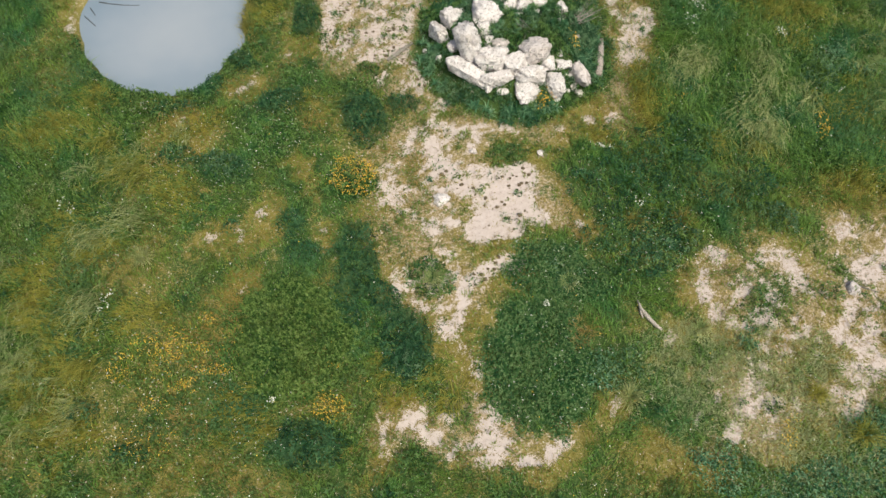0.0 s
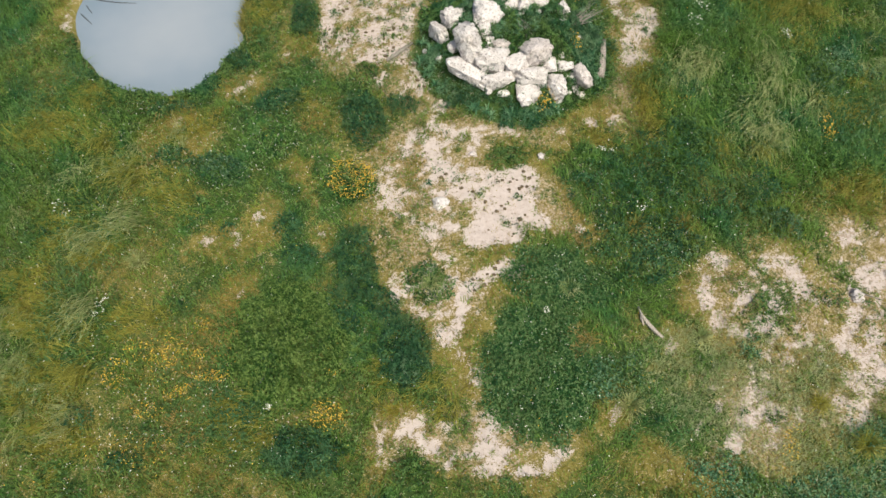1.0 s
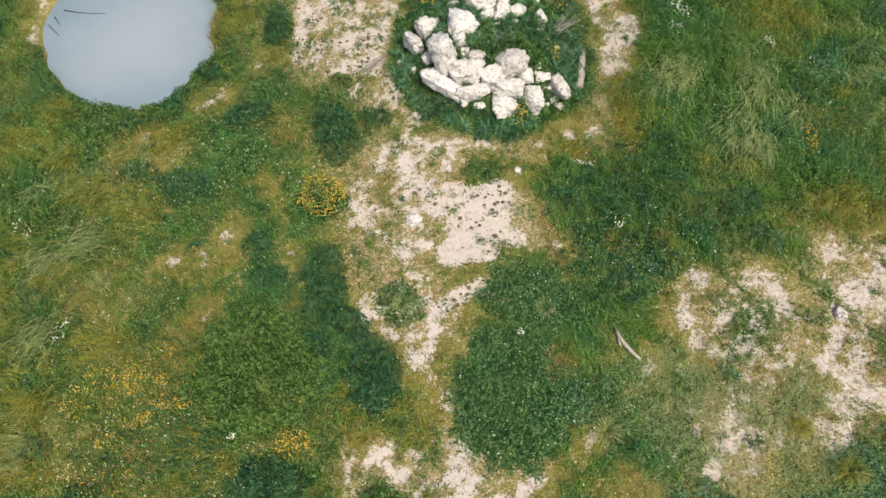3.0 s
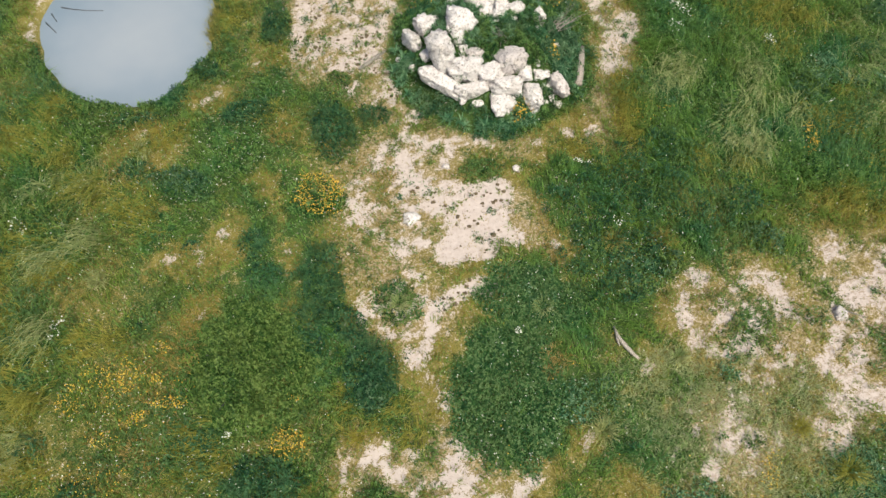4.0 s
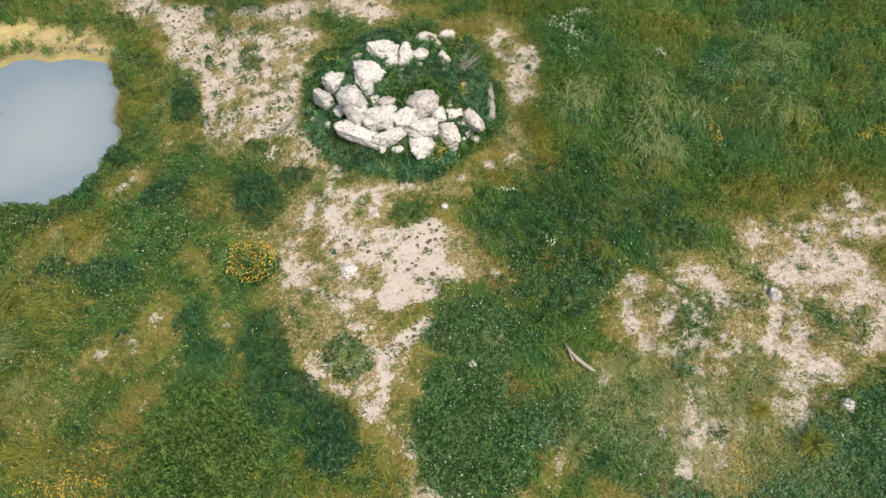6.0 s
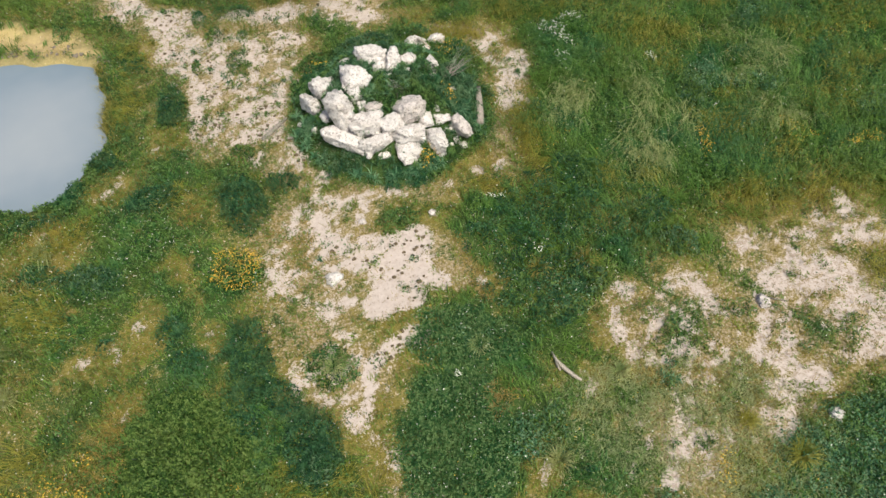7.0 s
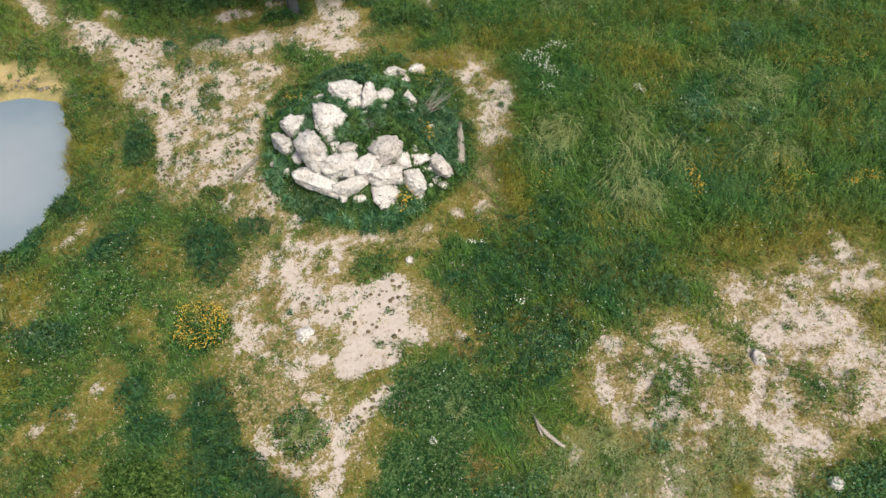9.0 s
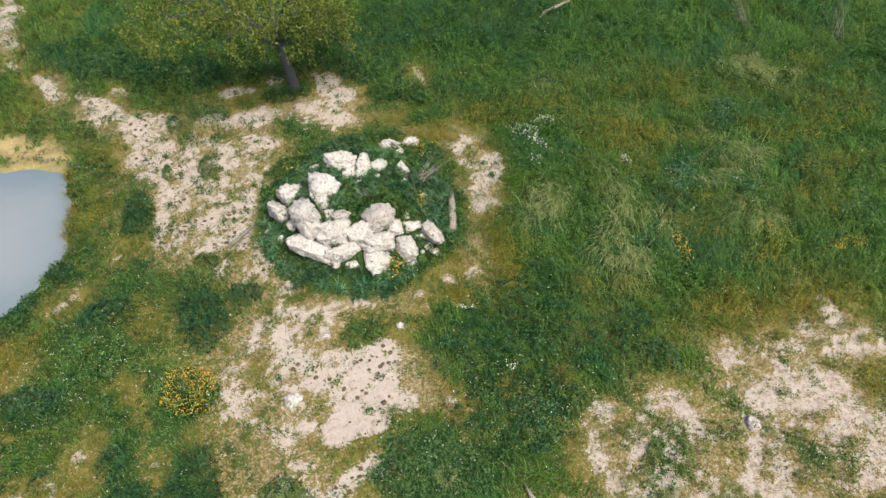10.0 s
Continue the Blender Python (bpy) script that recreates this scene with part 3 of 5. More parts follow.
def blades(name, root, length, width, lean, way, material_, seed=0, tone=None):
    """Bent grass blades: root n x 3; lean in radians from upright; way the compass turn of the lean."""
    r = np.random.default_rng(seed)
    n = len(root)
    d = np.stack([np.cos(way), np.sin(way)], 1)
    side = np.stack([-d[:, 1], d[:, 0]], 1)
    verts = np.zeros((n, 5, 3))
    w = width[:, None] * 0.5
    for k, (s, bend, wide) in enumerate(((0.0, 0.0, 1.0), (0.55, 0.75, 0.85), (1.0, 1.25, 0.0))):
        a = lean * bend
        out = (length * s * np.sin(a))[:, None] * d
        up = length * s * np.cos(a)
        if k < 2:
            for j, sgn in ((0, -1), (1, 1)):
                verts[:, k * 2 + j, :2] = root[:, :2] + out + sgn * side * w * wide
                verts[:, k * 2 + j, 2] = root[:, 2] + up
        else:
            verts[:, 4, :2] = root[:, :2] + out
            verts[:, 4, 2] = root[:, 2] + up
    base = (np.arange(n) * 5)[:, None]
    rnd = np.repeat(r.random(n) if tone is None else np.clip(0.6 * tone + 0.55 * r.random(n) - 0.05, 0, 1), 5)
    dry = np.repeat(dry_at(root[:, 0], root[:, 1]) * (1 - 0.8 * lush(root[:, 0], root[:, 1])), 5)
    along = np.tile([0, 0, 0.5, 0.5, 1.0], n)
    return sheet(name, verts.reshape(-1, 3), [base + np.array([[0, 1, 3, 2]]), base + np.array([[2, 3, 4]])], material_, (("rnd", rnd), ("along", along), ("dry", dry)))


def leaves(name, at, size, slim, tilt, material_, seed=0, dry=0.0, lumps=0.0):
    """Small folded leaves at the given places, turned at random and tilted up to tilt radians."""
    r = np.random.default_rng(seed + 5000)
    n = len(at)
    a, e, roll = r.random(n) * 2 * np.pi, (r.random(n) * 2 - 0.7) * tilt, (r.random(n) - 0.5) * 1.6 * tilt
    d = np.stack([np.cos(a) * np.cos(e), np.sin(a) * np.cos(e), np.sin(e)], 1)
    s = np.stack([-np.sin(a) * np.cos(roll), np.cos(a) * np.cos(roll), np.sin(roll)], 1)
    L, W = (size * (0.7 + 0.6 * r.random(n)))[:, None], None
    W = L * slim * 0.5
    verts = np.stack([at - d * L * 0.5, at - s * W + d * L * 0.05, at + d * L * 0.5, at + s * W + d * L * 0.05], 1)
    base = (np.arange(n) * 4)[:, None]
    shade = r.random(n)
    if lumps:
        shade = np.clip(0.5 + 0.9 * (grain(at[:, 0], at[:, 1], lumps, seed + 40) - 0.5) + 0.6 * (grain(at[:, 0] + at[:, 1], at[:, 0] - at[:, 1], lumps * 1.7, seed + 41) - 0.5) + 0.7 * (shade - 0.5), 0, 1)
    return sheet(name, verts.reshape(-1, 3), [base + np.array([[0, 1, 2]]), base + np.array([[0, 2, 3]])], material_,
                 (("rnd", np.repeat(shade, 4)), ("along", np.zeros(n * 4)), ("dry", np.zeros(n * 4) if dry == 0 else np.repeat(dry * dry_at(at[:, 0], at[:, 1]) * (1 - 0.7 * lush(at[:, 0], at[:, 1])), 4))))


def discs(name, at, size, material_, seed=0):
    """Flower heads: shallow six-sided cups."""
    r = np.random.default_rng(seed)
    n = len(at)
    a = (np.arange(6) * np.pi / 3)[None, :] + r.random((n, 1)) * 6
    rad = (size * (0.7 + 0.6 * r.random(n)))[:, None] * 0.5 * (0.85 + 0.3 * r.random((n, 6)))
    tip = (r.random((n, 2)) - 0.5) * 0.9
    ring = np.stack([at[:, :1] + np.cos(a) * rad, at[:, 1:2] + np.sin(a) * rad, at[:, 2:] + np.cos(a) * rad * tip[:, :1] + np.sin(a) * rad * tip[:, 1:]], 2)
    verts = np.concatenate([ring, at[:, None, :] - np.array([0, 0, 1.0]) * size * 0.15], 1)
    base = (np.arange(n) * 7)[:, None]
    faces = [base + np.array([[k, (k + 1) % 6, 6]]) for k in range(6)]
    return sheet(name, verts.reshape(-1, 3), faces, material_, (("rnd", np.repeat(r.random(n), 7)), ("along", np.zeros(n * 7))))


def tube(bm, path, radii, sides=8, wobble=0.0, seed=0):
    """A tapered bent rod through the points of path, closed at both ends."""
    r = random.Random(seed)
    rings = []
    for k, (p, rad) in enumerate(zip(path, radii)):
        p = Vector(p)
        a, c = Vector(path[max(0, k - 1)]), Vector(path[min(len(path) - 1, k + 1)])
        axis = (c - a).normalized()
        s = axis.orthogonal().normalized()
        if k:
            s = (rings[-1][1] - axis * rings[-1][1].dot(axis)).normalized()
        q = axis.cross(s)
        rings.append(([bm.verts.new(p + (s * math.cos(j * 2 * math.pi / sides) + q * math.sin(j * 2 * math.pi / sides)) * rad * (1 + wobble * (r.random() - 0.5))) for j in range(sides)], s))
    for (u, _), (v, _) in zip(rings, rings[1:]):
        for j in range(sides):
            bm.faces.new((u[j], u[(j + 1) % sides], v[(j + 1) % sides], v[j]))
    bm.faces.new(rings[0][0][::-1])
    bm.faces.new(rings[-1][0])
    return bm


# ---------------------------------------------------------------- ground and pond
def axis_steps(lo, hi, cell):
    core = np.arange(lo, hi + cell / 2, cell)
    out = np.array([0.4, 1, 2, 4, 8, 16, 32, 64, 130, 260, 520, 1000, 1800])
    return np.concatenate([lo - out[::-1], core, hi + out])


gx, gy = axis_steps(-17, 28, 0.125), axis_steps(-1, 36, 0.125)
X, Y = [a.ravel() for a in np.meshgrid(gx, gy)]
idx = np.arange(len(X)).reshape(len(gy), len(gx))
quads = np.stack([idx[:-1, :-1], idx[:-1, 1:], idx[1:, 1:], idx[1:, :-1]], -1).reshape(-1, 4)
mud_v = np.maximum(patches(X, Y, MUD, 0.6), step(1.06, 1.0, pond_reach(X, Y)) * 0.6 * step(18.0, 21.0, Y)) * np.clip(0.55 + 0.9 * fbm(X, Y, 0.7, 61), 0, 1)
haze_v = haze_at(X, Y)
trodden_v = np.maximum(patches(X, Y, [(11.0, 7.2, 3.4, 3.6, 0), (8.0, 5.0, 2.5, 2.5, 0)], 0.3), 0.6 * patches(X, Y, [(-2.5, 19.5, 4.5, 4.5, 0)], 0.3))
ground = sheet("ground", np.stack([X, Y, height(X, Y)], 1), [quads], SOIL, (("bare", bare_at(X, Y)), ("dry", dry_at(X, Y) * (1 - 0.75 * lush(X, Y))), ("mud", mud_v), ("haze", haze_v), ("trodden", trodden_v)), smooth=True)
tagged(ground, "pale sandy soil with green meadow and worn bare patches", "ground", kind="structure")

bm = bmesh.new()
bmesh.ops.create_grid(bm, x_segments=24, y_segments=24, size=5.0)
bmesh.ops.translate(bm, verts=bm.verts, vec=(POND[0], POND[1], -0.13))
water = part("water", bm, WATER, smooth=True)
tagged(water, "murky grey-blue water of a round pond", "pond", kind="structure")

# ---------------------------------------------------------------- meadow
AREA = (-17.0, 27.5, -0.5, 35.5)


def scatter(per_m2, seed):
    r = np.random.default_rng(seed)
    n = int((AREA[1] - AREA[0]) * (AREA[3] - AREA[2]) * per_m2)
    return r.uniform(AREA[0], AREA[1], n), r.uniform(AREA[2], AREA[3], n), r


def tuft(x, y, count, spread, r):
    x, y = np.repeat(x, count), np.repeat(y, count)
    a, d = r.random(len(x)) * 2 * np.pi, np.sqrt(r.random(len(x))) * spread
    return x + np.cos(a) * d, y + np.sin(a) * d, a


def stand(x, y):
    """Height of the meadow's growth: taller in the east and north, low round the paths."""
    v = 0.24 + 0.36 * step(3.5, 7.5, x) * step(8.0, 11.5, y) + 0.22 * step(-8.5, -12, x) + 0.25 * step(22, 27, y)
    return v * (0.45 + 1.1 * fbm(x, y, 1.3, 71))


LIGHT_BUSH = [(-4.0, 5.9, 1.76, 1.46, -74)]
CLOVER_BED = [(2.2, 5.2, 1.93, 1.48, -86), (2.9, 7.7, 1.48, 0.95, -19)]

x, y, r = scatter(31, 101)
open_ = (1 - 0.97 * bare_at(x, y)) * (1 - 0.70 * dry_at(x, y) ** 1.4 * (1 - 0.8 * lush(x, y))) * (pond_reach(x, y) > 1.02) * (1 - 0.9 * patches(x, y, MUD, 0.5))
open_ = open_ * (1 - 0.6 * haze_at(x, y)) * (1 - patches(x, y, LIGHT_BUSH, 0.15)) * (mound_reach(x, y) > 0.97) * (1 - 0.8 * patches(x, y, CLOVER_BED, 0.2))
far = step(20, 27, y)
open_ = open_ * (1 - 0.75 * patches(*warped(x, y, 0.5, 0.3, 85), THIN, 0.5)) * (1 - 0.7 * patches(x, y, TEAL_BED, 0.3))
keep = (r.random(len(x)) < open_ * (0.15 + 1.5 * fbm(x, y, 0.5, 77)) * (1 - 0.25 * far) * (1 - 0.25 * step(4, 0, x)))
x, y = x[keep], y[keep]
bx, by, out_way = tuft(x, y, 9, 0.13, r)
tone = np.clip(0.5 * np.repeat(r.random(len(x)), 9) + 0.9 * fbm(bx, by, 0.45, 79) - 0.2 + 0.12 * lush(bx, by) * step(24, 19, by), 0, 1)
hh = stand(bx, by) * np.repeat((0.65 + 0.7 * r.random(len(x))) * (1 - 0.5 * dry_at(x, y)), 9)
wind = 2.2 + 2.4 * (fbm(bx, by, 2.2, 81) - 0.5) * 2
way = np.where(r.random(len(bx)) < 0.4, out_way, wind + np.repeat(r.normal(0, 0.5, len(x)), 9) + r.normal(0, 0.2, len(bx)))
length = hh * (0.7 + 0.7 * r.random(len(bx)))
width = (0.013 + 0.013 * r.random(len(bx))) * (1 + 0.7 * step(18, 30, by))
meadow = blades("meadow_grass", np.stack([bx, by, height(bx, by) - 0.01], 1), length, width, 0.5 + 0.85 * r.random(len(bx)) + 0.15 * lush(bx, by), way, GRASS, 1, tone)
tagged(meadow, "thick green meadow grass in uneven tufts", "grass", kind="stuff")

x, y, r = scatter(42, 102)
want = dry_at(x, y) * (1 - 0.75 * lush(x, y)) * (1 - 0.93 * bare_at(x, y)) * (pond_reach(x, y) > 1.03) * (mound_reach(x, y) > 1.0) * (1 - patches(x, y, LIGHT_BUSH, 0.15)) * (1 - patches(x, y, CLOVER_BED, 0.2))
keep = r.random(len(x)) < want * 0.7 * (1 - 0.5 * patches(x, y, THIN, 0.5)) * (1 - 0.45 * haze_at(x, y))
bx, by, way = tuft(x[keep], y[keep], 7, 0.12, r)
length = (0.10 + 0.16 * r.random(len(bx))) * (1 + 0.8 * step(4, 8, bx) * step(9, 12, by))
straw = blades("dry_grass", np.stack([bx, by, height(bx, by) - 0.01], 1), length, 0.008 + 0.006 * r.random(len(bx)), 0.5 + 0.8 * r.random(len(bx)), way, STRAW, 2, np.repeat(r.random(keep.sum()), 7))
tagged(straw, "short straw-coloured dry grass round the bare soil", "dry grass", kind="stuff")

TALL = [(9.85, 13.7, 1.6, 0.8, 66), (10.6, 15.9, 1.1, 0.5, 67), (8.57, 15.7, 0.58, 0.5, 23), (11.72, 14.3, 0.8, 0.6, 40), (7.87, 15.4, 0.8, 0.6, 51), (10.2, 12.6, 0.9, 0.35, 66), (14.42, 13.9, 1.1, 0.6, -4), (15.29, 16.4, 0.98, 0.4, -9), (14.17, 17.6, 0.8, 0.38, -9), (-12.2, 8.4, 0.9, 1.8, 0), (-11.2, 5.8, 0.8, 1.5, 10), (-10.4, 11.2, 1.3, 0.6, 20), (-8.8, 12.4, 0.9, 0.4, 20), (-9.6, 4.2, 0.9, 0.8, 0), (14.0, 15.8, 1.2, 0.5, 15), (18.0, 21.0, 1.5, 1.0, 0)]
# coarser growth beyond the near meadow
r = np.random.default_rng(120)
x, y = r.uniform(-34, 46, 22000), r.uniform(-18, 56, 22000)
away = (x < AREA[0]) | (x > AREA[1]) | (y < AREA[2]) | (y > AREA[3])
x, y = x[away], y[away]
bx, by, out_way = tuft(x, y, 6, 0.22, r)
outer = blades("outer_grass", np.stack([bx, by, height(bx, by) - 0.01], 1), (0.25 + 0.3 * r.random(len(bx))), 0.03 + 0.02 * r.random(len(bx)), 0.5 + 0.85 * r.random(len(bx)), out_way, GRASS, 4, np.repeat(r.random(len(x)), 6))
tagged(outer, "rough green meadow grass further out", "grass", kind="stuff")

# leafy herbs mixed into the meadow
x, y, r = scatter(56, 104)
want = (1 - bare_at(x, y)) * (1 - (0.5 - 0.25 * step(-3, -5, x)) * dry_at(x, y)) * (1 - 0.7 * patches(x, y, THIN, 0.5)) * (pond_reach(x, y) > 1.0) * (1 - patches(x, y, MUD, 0.5)) * (mound_reach(x, y) > 1.0) * step(0.34, 0.62, fbm(x, y, 1.6, 105) + 0.1 * step(3, -3, x) + 0.08 * lush(x, y)) * (1 - patches(x, y, LIGHT_BUSH, 0.15)) * (1 - patches(x, y, CLOVER_BED, 0.2))
keep = r.random(len(x)) < want * (1 - 0.4 * step(20, 27, y))
lx, ly, _ = tuft(x[keep], y[keep], 8, 0.11, r)
lz = height(lx, ly) + stand(lx, ly) * (0.25 + 0.75 * r.random(len(lx))) + 0.03
tagged(leaves("meadow_herbs", np.stack([lx, ly, lz], 1), 0.075, 0.46, 1.1, HERB, 15, 0.8, 0.11), "leafy green herbs mixed into the meadow", "herbs", kind="stuff")

x, y, r = scatter(55, 103)
keep = r.random(len(x)) < step(0.25, 1.0, patches(*warped(x, y, 0.7, 0.4, 107), TALL, 0.9)) * step(0.36, 0.62, fbm(x, y, 0.8, 117)) * 0.5
x, y = x[keep], y[keep]
bx, by, out_way = tuft(x, y, 12, 0.15, r)
sweep = 4.6 + 3.4 * (fbm(x, y, 1.6, 106) - 0.5) + 0.35 * r.normal(0, 1, len(x))
way = np.where(r.random(len(bx)) < 0.15, out_way, np.repeat(sweep, 12) + 0.16 * r.normal(0, 1, len(bx)))
tall = blades("tall_grass", np.stack([bx, by, height(bx, by)], 1), (0.65 + 0.45 * r.random(len(bx))) * (1 - 0.25 * (bx < 0)), (0.011 + 0.013 * r.random(len(bx))) * (1 - 0.3 * (bx < 0)), 0.65 + 0.6 * r.random(len(bx)), way, PALE, 3, np.repeat(r.random(len(x)), 12))
tagged(tall, "tall pale grass laid over by the wind", "tall grass", kind="stuff")

x, y, r = scatter(40, 122)
keep = r.random(len(x)) < step(0.15, 0.9, patches(*warped(x, y, 0.5, 0.35, 123), GOLDEN + GOLDEN_WEST, 0.8)) * (0.25 + 0.9 * fbm(x, y, 0.6, 124)) * (1 - bare_at(x, y)) * (pond_reach(x, y) > 1.05)
x, y = x[keep], y[keep]
bx, by, out_way = tuft(x, y, 10, 0.13, r)
sweep = np.where(x < 0, 3.6, 4.4) + 2.6 * (fbm(x, y, 1.4, 125) - 0.5) + 0.3 * r.normal(0, 1, len(x))
way = np.where(r.random(len(bx)) < 0.25, out_way, np.repeat(sweep, 10) + 0.2 * r.normal(0, 1, len(bx)))
golden = blades("golden_grass", np.stack([bx, by, height(bx, by) + 0.02], 1), (0.5 + 0.6 * r.random(len(bx))) * (0.16 + stand(bx, by)), 0.009 + 0.010 * r.random(len(bx)), 0.55 + 0.7 * r.random(len(bx)), way, GOLD, 24, np.repeat(r.random(len(x)), 10))
tagged(golden, "yellow-green grass laid over in the meadow", "grass", kind="stuff")

# thin faded growth, rusty dead grass and blue-green beds
x, y, r = scatter(105, 108)
keep = r.random(len(x)) < patches(*warped(x, y, 0.5, 0.3, 85), THIN, 0.5) * (1 - 0.8 * bare_at(x, y)) * (0.25 + fbm(x, y, 0.6, 109))
bx, by, way = tuft(x[keep], y[keep], 9, 0.12, r)
thin = blades("faded_grass", np.stack([bx, by, height(bx, by)], 1), 0.07 + 0.12 * r.random(len(bx)), 0.009 + 0.009 * r.random(len(bx)), 0.6 + 0.8 * r.random(len(bx)), way, FADED, 8, np.repeat(r.random(keep.sum()), 9))
tagged(thin, "thin short faded grey-green grass", "grass", kind="stuff")
x, y, r = scatter(40, 110)
keep = r.random(len(x)) < patches(*warped(x, y, 0.45, 0.3, 111), RUST, 0.8) * 0.9 * (1 - 0.7 * bare_at(x, y)) * step(0.3, 0.6, fbm(x, y, 0.5, 112))
bx, by, way = tuft(x[keep], y[keep], 9, 0.13, r)
rusty = blades("rusty_grass", np.stack([bx, by, height(bx, by) + 0.02], 1), 0.10 + 0.16 * r.random(len(bx)), 0.008 + 0.008 * r.random(len(bx)), 0.6 + 0.8 * r.random(len(bx)), way, RUSTY, 9, np.repeat(r.random(keep.sum()), 9))
tagged(rusty, "short rusty-brown dead grass and seed heads", "dead grass", kind="stuff")
DARK_BED = [(3.0, 24.4, 1.8, 1.0, 0), (5.2, 22.2, 1.6, 0.6, -10), (5.0, 26.8, 3.5, 1.6, 0), (9.5, 26.0, 2.2, 1.6, 0), (-4.6, 25.6, 2.6, 1.0, -15), (-8.4, 28.0, 1.6, 1.6, 0), (13.6, 16.0, 0.8, 0.5, 0), (12.2, 28.0, 2.5, 1.0, 0), (6.0, 10.7, 1.9, 1.3, 0), (8.0, 10.0, 1.4, 0.8, 0), (5.2, 8.8, 1.2, 1.0, 0), (7.0, 12.2, 0.9, 0.8, 0)]
x, y, r = scatter(90, 118)
keep = r.random(len(x)) < step(0.1, 0.8, patches(*warped(x, y, 0.7, 0.4, 119), DARK_BED, 0.6)) * (0.05 + 0.85 * fbm(x, y, 0.5, 121)) * (1 - bare_at(x, y))
lx, ly, _ = tuft(x[keep], y[keep], 11, 0.14, r)
tagged(leaves("dark_meadow_herbs", np.stack([lx, ly, height(lx, ly) + stand(lx, ly) * (0.55 + 0.45 * r.random(len(lx)))], 1), 0.07, 0.5, 1.0, DARK, 23, 0.0, 0.10), "dark green leafy herbs thick in the meadow", "herbs", kind="stuff")
x, y, r = scatter(90, 113)
keep = r.random(len(x)) < step(0.15, 0.8, patches(*warped(x, y, 0.5, 0.3, 114), TEAL_BED, 0.5)) * (0.3 + fbm(x, y, 0.5, 115)) * (1 - 0.8 * bare_at(x, y))
lx, ly, _ = tuft(x[keep], y[keep], 11, 0.16, r)
tagged(leaves("teal_herbs", np.stack([lx, ly, height(lx, ly) + 0.04 + 0.22 * r.random(len(lx)) * fbm(lx, ly, 0.3, 116) + 0.35 * stand(lx, ly) * lush(lx, ly)], 1), 0.07, 0.5, 1.0, TEAL, 19), "bed of blue-green leafy herbs", "herbs", kind="stuff")


# ---------------------------------------------------------------- bushes and herbs
def clump_points(cx, cy, ra, rb, deg, tall, count, seed, rough=0.35, rug=1.0):
    """Places on and in a low uneven cushion of growth."""
    r = np.random.default_rng(seed)
    a, d = r.random(count) * 2 * np.pi, np.sqrt(r.random(count)) * (1 + 0.09 * np.abs(r.normal(0, 1, count)))
    edge = 0.85 + rough * 2 * (fbm(cx + np.cos(a) * 2, cy + np.sin(a) * 2, 0.9, seed) - 0.4)
    u, v = np.cos(a) * d * ra * edge, np.sin(a) * d * rb * edge
    ca, sa = math.cos(radians(deg)), math.sin(radians(deg))
    x, y = cx + u * ca - v * sa, cy + u * sa + v * ca
    lump = 0.62 + rug * (0.55 * fbm(x, y, 0.45, seed + 3) - 0.32 + 0.75 * (grain(x, y, 0.16, seed + 5) - 0.3))
    top = tall * np.clip(1.1 - d ** 5, 0.15, 1) * np.clip(lump, 0.05, 1.3)
    z = height(x, y) + top * (1 - 0.7 * r.random(count) ** 1.5) + 0.02
    return np.stack([x, y, z], 1)


def clump(name, blob, tall, per_m2, size, slim, tilt, material_, label, category, seed, group="", plants=0, rug=1.0, fleck=0.08):
    """A cushion of leaves; with plants, a thing whose single plants are its parts."""
    area = math.pi * blob[2] * blob[3]
    at = clump_points(*blob, tall, int(area * per_m2), seed, rug=rug)
    if not plants:
        return tagged(leaves(name, at, size, slim, tilt, material_, seed, 0.0, fleck), label, category, group)
    base = tagged(new(name), label, category, group)
    base.location = (blob[0], blob[1], float(height(blob[0], blob[1])))
    r = np.random.default_rng(seed + 900)
    middle = at[r.choice(len(at), max(3, int(area * plants)), replace=False)]
    near = np.argmin(((at[:, None, :2] - middle[None, :, :2]) ** 2).sum(2) + 0.02 * r.random((len(at), len(middle))), 1)
    for k in range(len(middle)):
        if (near == k).sum() > 5:
            plant = leaves("plant", at[near == k] - np.array(base.location), size, slim, tilt, material_, seed + 31 * k, 0.0, 0.09)
            plant.parent = base
            tagged(plant, kind="stuff")
    return base


bush = tagged(new("bush"), "broad low light-green bush of small leaves", "bush")
clump("foliage", (-4.0, 5.9, 1.80, 1.5, -74), 0.7, 3600, 0.060, 0.60, 1.1, LIGHT, "dense small light-green leaves", "", 201, rug=0.6, fleck=0.042).parent = bush
r = random.Random(202)
for k in range(14):
    a, d = r.uniform(0, 6.28), r.uniform(0.2, 1.3)
    p = Vector((-4.0 + math.cos(a) * d * 0.3, 5.9 + math.sin(a) * d * 0.3, 0.0))
    q = Vector((-4.0 + math.cos(a) * d, 5.9 + math.sin(a) * d, 0.30))
    part("stem", tube(bmesh.new(), [p, (p + q) / 2 + Vector((0, 0, 0.08)), q], [0.018, 0.013, 0.006], 6), BARK, bush)
for k, blob in enumerate(CLOVER_BED):
    tagged(clump("clover", blob, 0.24, 2400, 0.050, 0.70, 1.0, CLOVER, "dense bed of small dark-green clover leaves", "clover", 210 + k, rug=0.6, fleck=0.045), kind="stuff")
